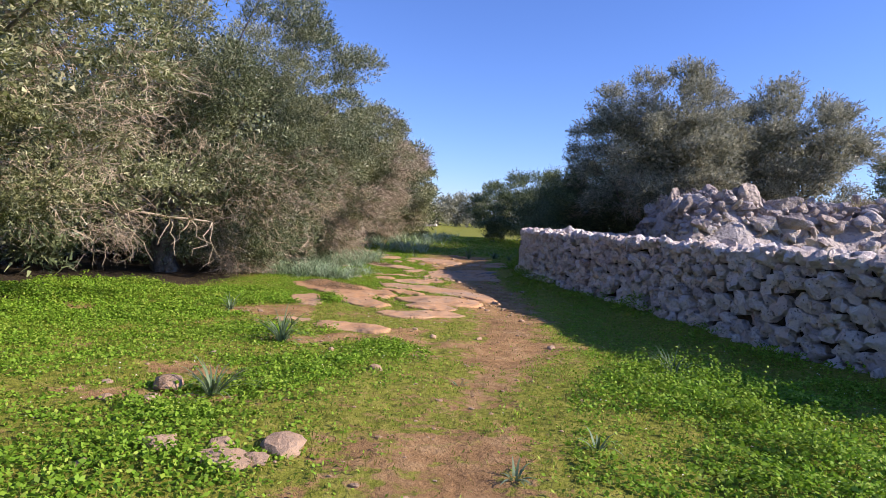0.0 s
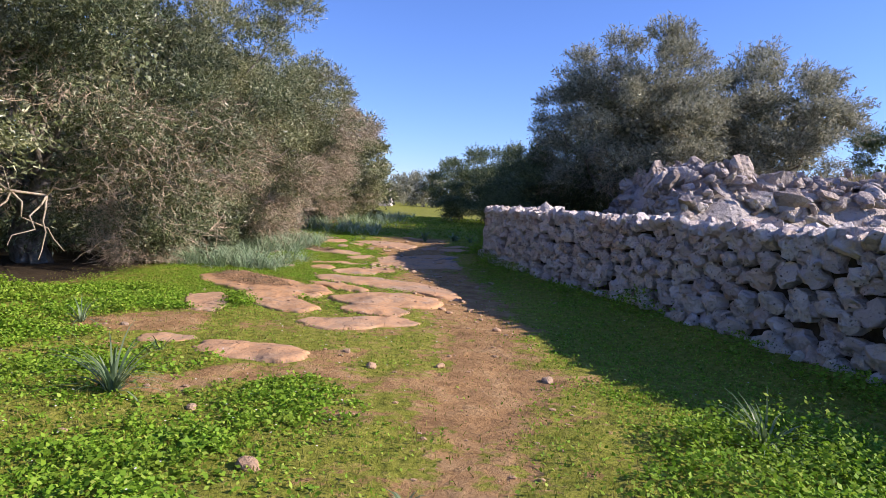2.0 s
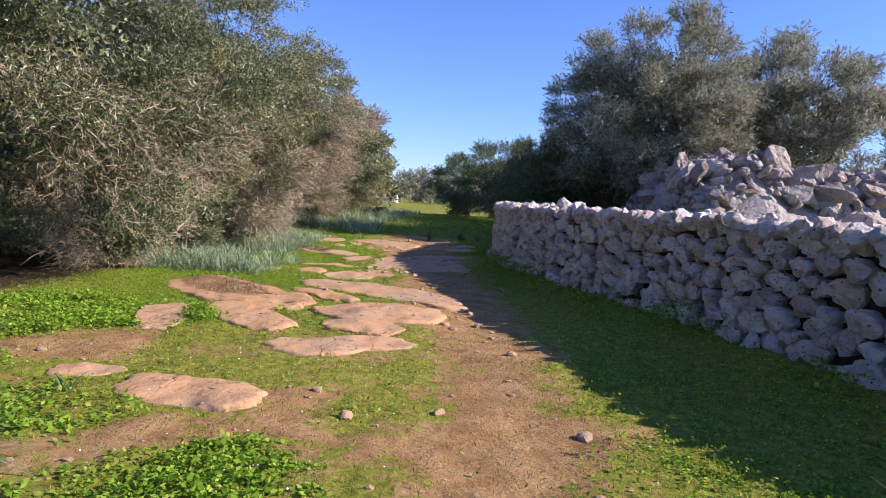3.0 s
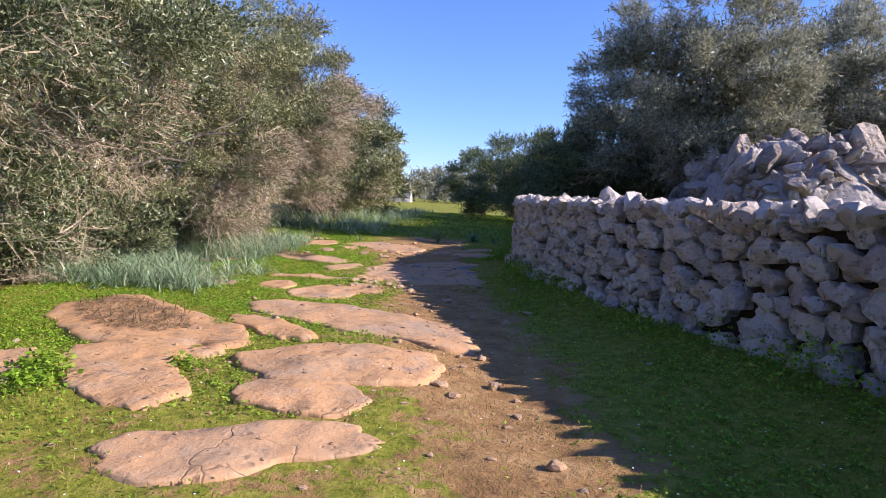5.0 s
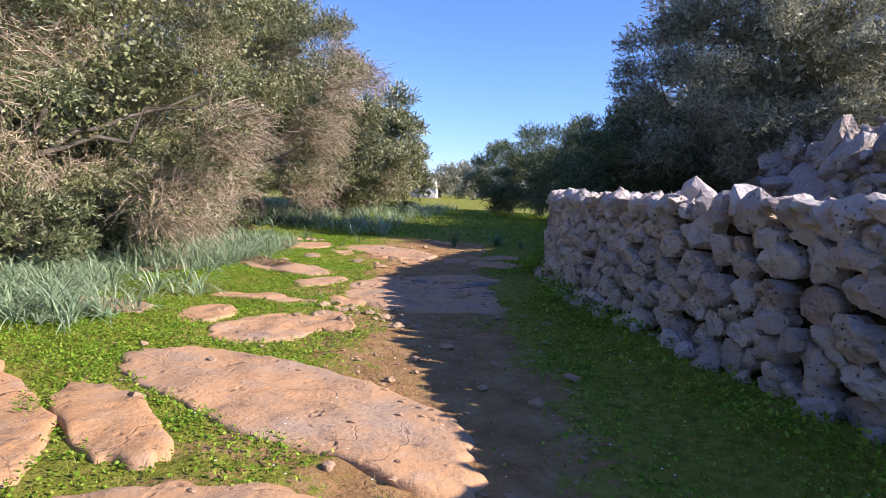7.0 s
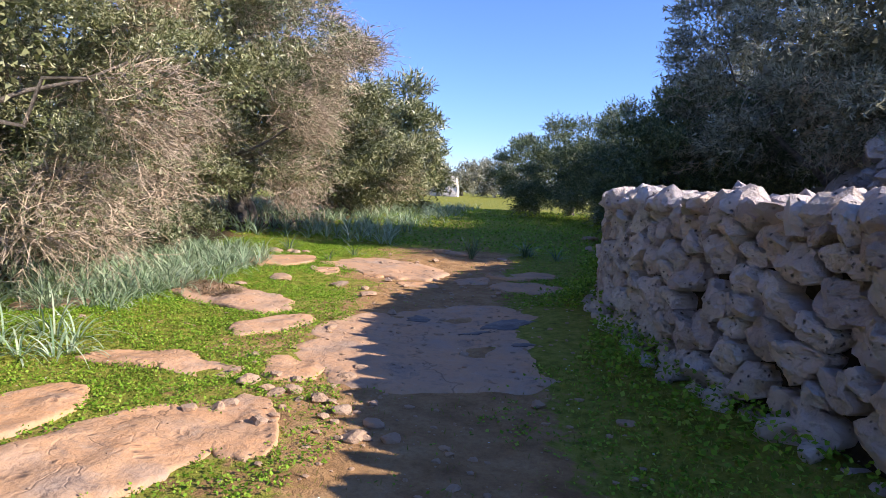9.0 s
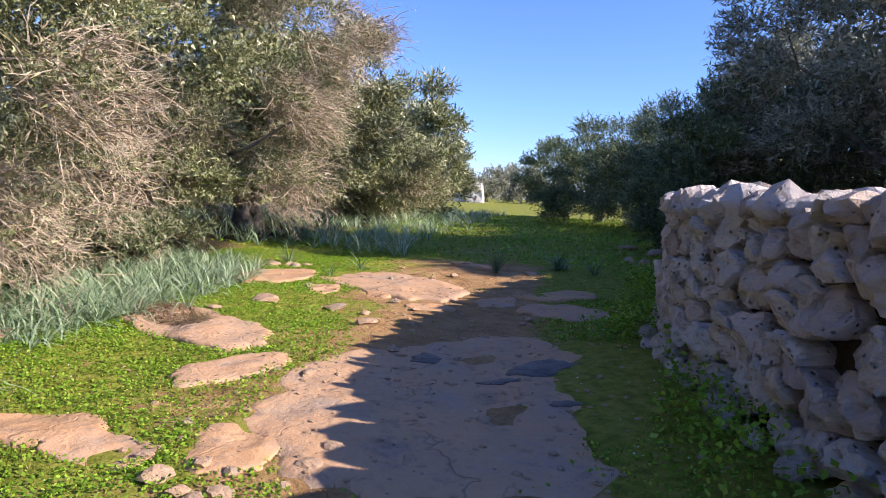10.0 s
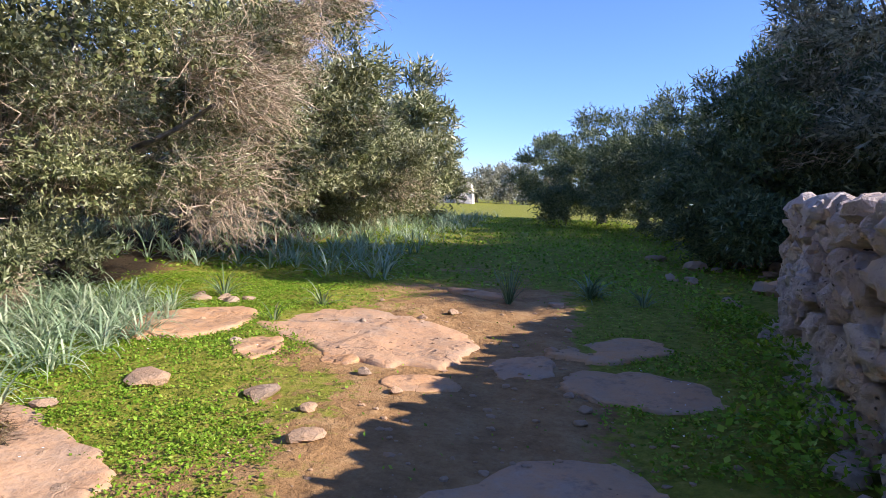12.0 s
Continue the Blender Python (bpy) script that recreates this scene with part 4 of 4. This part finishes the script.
x, y = scatter(60000, -6.2, -0.4, 11.4, 28.2, lush)
cushions("clover_strip", x, y, 0.045, lambda x, y: 0.015 + 0.035 * np.clip(0.7 + 0.7 * waves(x, y, 6.0, 63), 0.05, 2), 0.023, CLOVER, "bright green low clover between the rock slabs", 7)
green = lambda x, y: np.clip(0.85 - 1.25 * soil(x, y) + 0.35 * waves(x, y, 4.0, 61) + 0.2 * waves(x, y, 1.2, 62), 0.03, 1) * smooth(0.1, -0.1, x - np.interp(y, WALL_Y, WALL_X))
x, y = scatter(150000, -7, 4.6, 1.5, 30, green)
greens("turf", x, y, lambda x, y: 0.025, 0.028, CLOVER, "short green turf with clover")
x, y = scatter(105000, -7, 5, 1.5, 20, lambda x, y: np.clip(green(x, y) + 0.12, 0, 1))
blades("short_grass", x, y, 0.045, 0.007, SHORT, "short trampled yellow-green grass")
shade = lambda x, y: smooth(0.5, 1.3, x - np.interp(y, PATH_Y, PATH_X) + 0.3 * waves(x, y, 2.4, 67)) * smooth(0.0, 0.3, np.interp(y, WALL_Y, WALL_X) - x) * np.clip(0.6 + 0.5 * waves(x, y, 3.0, 68), 0, 1)
x, y = scatter(15000, 0.0, 4.6, 8.0, 25, shade)
cushions("shaded_turf", x, y, 0.05, lambda x, y: 0.02 + 0.03 * np.clip(0.7 + 0.7 * waves(x, y, 5.0, 69), 0, 2), 0.03, CLOVER, "short damp green turf along the wall", 6)
x, y = scatter(30000, -10, 5, 28, 60, lambda x, y: np.clip(1.05 - soil(x, y), 0.1, 1))
greens("meadow_turf", x, y, lambda x, y: 0.05, 0.08, CLOVER, "green meadow turf")


def straps(x, y, count, length, width, droop, spread=0.7):
    """Long folded leaves in rosettes: arrays of places; count leaves each."""
    n = len(x) * count
    X, Y = np.repeat(x, count), np.repeat(y, count)
    a = rng.uniform(0, 2 * np.pi, n)
    out = np.stack([np.cos(a), np.sin(a), np.zeros(n)], 1)
    lean = np.abs(rng.normal(0, spread, n))[:, None] + 0.12
    L = length * rng.uniform(0.55, 1.15, n)[:, None]
    side = np.stack([-np.sin(a), np.cos(a), np.zeros(n)], 1)
    base = np.stack([X, Y, ground(X, Y) - 0.01], 1) + out * 0.03
    segs, mid, tilt = 5, base, lean
    rows = []
    for k in range(segs + 1):
        w = width * (1 - (k / segs) ** 1.6 * 0.92) * (0.7 if k == 0 else 1)
        rows.append((mid - side * w / 2, mid + side * w / 2))
        step = unit(out * np.sin(np.minimum(tilt, 2.6)) + np.array([0, 0, 1.0]) * np.cos(np.minimum(tilt, 2.6)))
        mid = mid + step * L / segs
        tilt = tilt + droop * rng.uniform(0.5, 1.2, n)[:, None] / segs
    verts = np.stack([p for r in rows for p in r], 1)
    i = np.array([[2 * k, 2 * k + 1, 2 * k + 3, 2 * k + 2] for k in range(segs)])
    faces = (i[None] + (np.arange(n) * 2 * (segs + 1))[:, None, None]).reshape(-1, 4)
    return verts.reshape(-1, 3), faces


def rosette(x, y, count, length, label="blue-green asphodel rosette with long strap leaves in the grass", droop=1.5, width=0.02, spread=0.6):
    z = float(ground(x, y))
    plant = new("asphodel")
    plant.location = (x, y, z)
    v, f = straps(np.array([x]), np.array([y]), count, length, width, droop, spread)
    v = v.reshape(count, -1, 3) - np.array([x, y, z])
    f = f[:5]
    for k in range(count):
        part("leaf", mesh_of("leaf", v[k], f, STRAP_ONE), plant)
    return tagged(plant, label, "plant", "asphodels along the path")


for row in [(-2.55, 7.75, 70, 0.62), (-2.2, 4.95, 50, 0.46), (2.2, 7.2, 56, 0.55), (0.85, 4.3, 14, 0.24), (0.25, 3.65, 16, 0.14),
            (-4.4, 10.5, 26, 0.42), (-2.9, 9.3, 14, 0.24), (-4.4, 26.2, 30, 0.62), (-3.0, 26.0, 24, 0.5),
            (0.45, 27.6, 30, 0.5), (-3.2, 25.0, 10, 0.35), (1.0, 27.0, 26, 0.45), (-5.2, 22.7, 30, 0.55), (3.1, 6.2, 14, 0.3), (-0.2, 6.2, 10, 0.1)]:
    rosette(*row)
rosette(-0.75, 27.0, 70, 0.58, "upright yellow-green grass tuft beside the path", 0.5, 0.013, 0.28)
rosette(0.35, 27.5, 50, 0.6, droop=1.6, width=0.022, spread=0.8)
belt = lambda x, y: smooth(-3.5, -4.5, x + 0.5 * waves(x, y, 1.3, 71)) * smooth(-7.2, -5.8, x) * np.clip(0.75 + 0.8 * waves(x, y, 1.8, 72), 0, 1)
x, y = scatter(1500, -7, -3, 16.5, 25.4, belt)
v, f = straps(x, y, 16, 0.60, 0.018, 2.0, 0.75)
tagged(new("asphodel_bed", mesh_of("asphodel_bed", v, f, STRAP)), "blue-green bed of asphodel leaves under the trees", "plant", kind="stuff")
x, y = scatter(1200, -14, -2.6, 28, 60, lambda x, y: smooth(-2.4, -4.0, x + 0.8 * waves(x, y, 0.7, 73)) * np.clip(0.8 + 0.5 * waves(x, y, 1.2, 74), 0, 1))
v, f = straps(x, y, 10, 0.75, 0.03, 1.6, 0.6)
tagged(new("asphodel_meadow", mesh_of("asphodel_meadow", v, f, STRAP)), "pale blue-green field of tall asphodel leaves", "plant", kind="stuff")


# ---- loose stones ----
STONES = [mesh_of("stone", *rock_shape(2, 8, 0.06, 0.66), LOOSE) for _ in range(8)]


def stone(x, y, k, label="small pale limestone lying on the soil", flat=0.45):
    ob = new("stone", STONES[int(rng.integers(8))])
    ob.matrix_basis = Matrix.LocRotScale((x, y, float(ground(x, y)) + k * flat * 0.35), Euler((0, 0, rng.uniform(0, 6.3))), (k * rng.uniform(0.9, 1.4), k, k * flat))
    return tagged(ob, label, "stone", "loose stones along the path")


for x, y, k in [(-1.95, 3.66, 0.15), (-1.48, 3.55, 0.17), (-1.20, 3.88, 0.15), (-1.62, 3.80, 0.08), (-1.33, 3.62, 0.09), (-2.62, 4.72, 0.08), (-3.2, 5.1, 0.05), (-2.2, 3.3, 0.06), (-2.9, 4.6, 0.06)]:
    stone(x, y, k, "flat pitted tan limestone half sunk in clover", 0.42)
stone(-2.66, 5.05, 0.14, "rounded brown limestone on bare soil", 0.75)

spots = []
for _ in range(400):
    x, y = rng.uniform(-4.6, 1.2), rng.uniform(5, 28)
    bare = float(soil(x, y))
    if rng.uniform() < 0.08 + 0.55 * bare * (11 < y < 26):
        spots.append((x, y))
for x, y in spots[:90]:
    stone(x, y, rng.uniform(0.025, 0.07), flat=rng.uniform(0.5, 0.8))
for x, y, k in [(-4.55, 25.9, 0.13), (-4.35, 26.1, 0.10), (-4.15, 25.9, 0.11), (-4.7, 26.15, 0.09), (-4.0, 26.05, 0.08), (-3.05, 21.55, 0.10), (-2.7, 21.3, 0.08),
                (-3.2, 22.85, 0.17), (-2.35, 22.85, 0.14), (-3.9, 22.1, 0.08), (-3.6, 22.25, 0.07), (-1.35, 27.35, 0.16), (-0.1, 27.0, 0.1), (0.4, 18.6, 0.07),
                (0.95, 18.3, 0.06), (-0.1, 17.0, 0.08), (-1.75, 22.1, 0.09), (-1.9, 22.6, 0.07), (1.0, 16.2, 0.09), (-0.35, 16.4, 0.06)]:
    stone(x, y, k, "pale angular limestone lying on the turf", 0.5)
for _ in range(34):
    x, y = rng.uniform(-2.1, -0.5), rng.uniform(17.6, 19.2)
    stone(x, y, rng.uniform(0.03, 0.075), "small broken orange-tan stone on bare soil", 0.7)
for _ in range(26):
    x, y = rng.uniform(2.0, 5.0), rng.uniform(27.5, 34)
    stone(x, y, rng.uniform(0.08, 0.26), "fallen grey limestone block in shaded grass", 0.7)
n = 2600
x, y = rng.uniform(-4.5, 2.0, n), rng.uniform(2.5, 27, n)
keep = rng.uniform(size=n) < np.clip(soil(x, y) * 1.2, 0.05, 1)
def on_rock(x, y):
    """Height of the bedrock or soil at a place."""
    best = float(ground(x, y))
    for ob in BEDROCK:
        if abs(ob.location.x - x) < 1.9 and abs(ob.location.y - y) < 1.9:
            hit, place, _, _ = ob.ray_cast(Vector((x - ob.location.x, y - ob.location.y, 2.0)), Vector((0, 0, -1)))
            if hit:
                best = max(best, place.z)
    return best


BEDROCK = [ob for ob in scene.objects if ob.name.startswith("rock_slab")]
bpy.context.view_layer.update()
pebbles = []
bm = bmesh.new()
bmesh.ops.create_icosphere(bm, subdivisions=1, radius=1.0)
small_v, small_f = np.array([q.co[:] for q in bm.verts]), np.array([[w.index for w in q.verts] for q in bm.faces])
bm.free()
for px, py in zip(np.append(x[keep], rng.uniform(-1.4, 1.1, 420)), np.append(y[keep], rng.uniform(15.5, 22.6, 420))):
    k = 0.006 + 0.022 * rng.uniform() ** 3
    v = small_v * (1 + rng.normal(0, 0.14, (len(small_v), 1))) * np.array([k * rng.uniform(1, 1.6), k, k * 0.6])
    top = on_rock(px, py)
    pebbles.append((v + np.array([px, py, top + k * 0.2]), small_f))
tagged(new("pebbles", mesh_of("pebbles", *joined(pebbles), LOOSE)), "small scattered pebbles on the trodden soil", "pebbles", kind="stuff")

# withered stalks and leaf litter on two of the slabs
LITTER = leaf("withered_litter", [(0.0, (0.09, 0.055, 0.03)), (0.6, (0.20, 0.13, 0.07)), (1.0, (0.36, 0.27, 0.15))], 0.9, 0.05)
for cx, cy, a, b, turn in [(-3.65, 14.68, 1.15, 0.52, -44), (-4.0, 21.85, 0.9, 0.34, -31)]:
    n = 2600
    r, t = np.sqrt(rng.uniform(0, 1, n)), rng.uniform(0, 2 * np.pi, n)
    u, w = a * r * np.cos(t), b * r * np.sin(t)
    c, q = math.cos(radians(turn)), math.sin(radians(turn))
    x, y = cx + u * c - w * q, cy + u * q + w * c
    z = np.array([on_rock(p, o) for p, o in zip(x, y)]) + rng.uniform(0.002, 0.03, n)
    way = unit(np.stack([rng.normal(0, 1, n), rng.normal(0, 1, n), rng.normal(0, 0.25, n)], 1))
    bits = leaf_quads(np.stack([x, y, z], 1), way, rng.uniform(0.03, 0.13, n), rng.uniform(0.006, 0.016, n), np.tile([[0, 0, 1.0]], (n, 1)))
    tagged(new("leaf_litter", mesh_of("leaf_litter", *quads(bits), LITTER)), "brown withered stalks and leaf litter on bedrock", "leaf litter", kind="stuff")

# weeds at the wall's foot and daisies
x, y = scatter(150000, 0.4, 6, 6, 27, lambda x, y: smooth(0.75, 0.15, np.interp(y, WALL_Y, WALL_X) - x) * smooth(-0.2, 0.0, np.interp(y, WALL_Y, WALL_X) - x) * np.clip(0.3 + 0.5 * smooth(17, 19, y) + 0.7 * waves(x, y, 2.2, 91), 0, 1))
greens("wall_weeds", x, y, lambda x, y: 0.08 + 0.12 * smooth(17, 19, y) + 0.26 * np.clip(waves(x, y, 2.0, 92), 0, 1), 0.05, CLOVER, "dark green weeds at the foot of the wall")
x, y = scatter(3200, -5, 4.5, 2, 24, lambda x, y: np.clip(0.25 - 0.3 * soil(x, y) + 0.35 * waves(x, y, 1.1, 93) + 0.25 * smooth(0.8, 1.4, x - np.interp(y, PATH_Y, PATH_X)), 0, 1))
n = len(x)
flower = leaf_quads(np.stack([x, y, ground(x, y) + rng.uniform(0.03, 0.08, n)], 1), unit(rng.normal(size=(n, 3)) * np.array([1, 1, 0.3])), np.full(n, 0.016), np.full(n, 0.016), np.tile([[0, 0, 1.0]], (n, 1)))
tagged(new("daisies", mesh_of("daisies", *quads(flower), PETAL)), "tiny white daisies scattered in the turf", "flowers", kind="stuff")


# ---- rainwater on the bedrock ----
def puddle(x, y, a, b, turn, label):
    """A thin sheet of water in a hollow of the bedrock."""
    spokes = 30
    ang = np.arange(spokes) * 2 * np.pi / spokes
    edge = 1 + 0.25 * np.sin(2 * ang + x) + 0.12 * np.sin(5 * ang + y) + rng.normal(0, 0.07, spokes)
    c, q = math.cos(radians(turn)), math.sin(radians(turn))
    px, py = a * edge * np.cos(ang), b * edge * np.sin(ang)
    dg = bpy.context.evaluated_depsgraph_get()
    rings = (0.06, 0.35, 0.62, 0.85, 1.0)
    v = []
    for k in rings:
        for u, w in zip(px * k, py * k):
            gx, gy = x + u * c - w * q, y + u * q + w * c
            hit = scene.ray_cast(dg, Vector((gx, gy, 0.6)), Vector((0, 0, -1)))
            v.append((gx - x, gy - y, hit[1].z + (0.004 if k < 0.99 else -0.02)))
    f = [(r * spokes + i, (r + 1) * spokes + i, (r + 1) * spokes + (i + 1) % spokes, r * spokes + (i + 1) % spokes) for r in range(4) for i in range(spokes)]
    f += [(i, i + 1, spokes - 2 - i, spokes - 1 - i) for i in range(spokes // 2 - 1)]
    ob = new("puddle", mesh_of("puddle", v, f, WET, True))
    ob.location = (x, y, 0)
    return tagged(ob, label, "puddle", "puddles on the bedrock")


n = Nodes("wet_muddy_rock", 0.5, 0.25)
n.bsdf.inputs["IOR"].default_value = 1.33
WET = n.done(n.ramp(n.noise(5.0, 4), (0.35, (0.06, 0.043, 0.035)), (0.65, (0.19, 0.135, 0.10))), n.noise(14.0, 4), 0.01)
puddle(-0.22, 20.59, 0.20, 0.09, 5, "shallow rain puddle mirroring the sky on bedrock")
puddle(0.10, 21.0, 0.34, 0.22, 20, "dark shallow puddle in a bedrock hollow")
puddle(0.29, 20.1, 0.12, 0.08, 0, "small dark puddle in a bedrock hollow")
puddle(-0.90, 21.1, 0.20, 0.14, 30, "thin dark puddle in a bedrock hollow")


# ---- distance ----
def ruin():
    """A small pale stone hut, far down the path."""
    x, y = -9.2, 98.0
    z = float(ground(x, y))
    hut = tagged(new("stone_hut"), "small whitewashed rounded stone hut far down the path", "hut")
    hut.location = (x, y, z)
    bm = bmesh.new()
    bmesh.ops.create_cube(bm, size=1.0)
    bmesh.ops.subdivide_edges(bm, edges=bm.edges, cuts=6, use_grid_fill=True)
    for v in bm.verts:
        taper = 1 - 0.30 * (v.co.z + 0.5) ** 2
        v.co = Vector((v.co.x * 2.2 * taper, v.co.y * 2.4 * taper, (v.co.z + 0.5) * 2.7 - 0.6 * (v.co.x ** 2) * (v.co.z + 0.5)))
        v.co += noise.noise_vector(v.co * 1.7) * 0.12
    me = bpy.data.meshes.new("body")
    bm.to_mesh(me)
    bm.free()
    me.materials.append(PALE)
    body = part("body", me, hut)
    v, f = rock_shape(3, 10, 0.08, 0.8)
    part("annex", mesh_of("annex", v * np.array([1.3, 0.9, 0.9]) + np.array([-1.9, 0, 0.5]), f, PALE), hut, "low pale stone annex")
    doorway = rock_shape(2, 10, 0.02, 0.9)
    part("doorway", mesh_of("doorway", doorway[0] * np.array([0.35, 0.1, 0.55]) + np.array([0.1, -1.12, 0.4]), doorway[1], BARK), body, "dark low doorway")


n = Nodes("pale_limewash", 0.9, 0.2)
PALE = n.done(n.ramp(n.noise(2.0, 5), (0.3, (0.62, 0.52, 0.44)), (0.7, (0.78, 0.70, 0.62))), n.noise(6.0, 5), 0.05)
ruin()
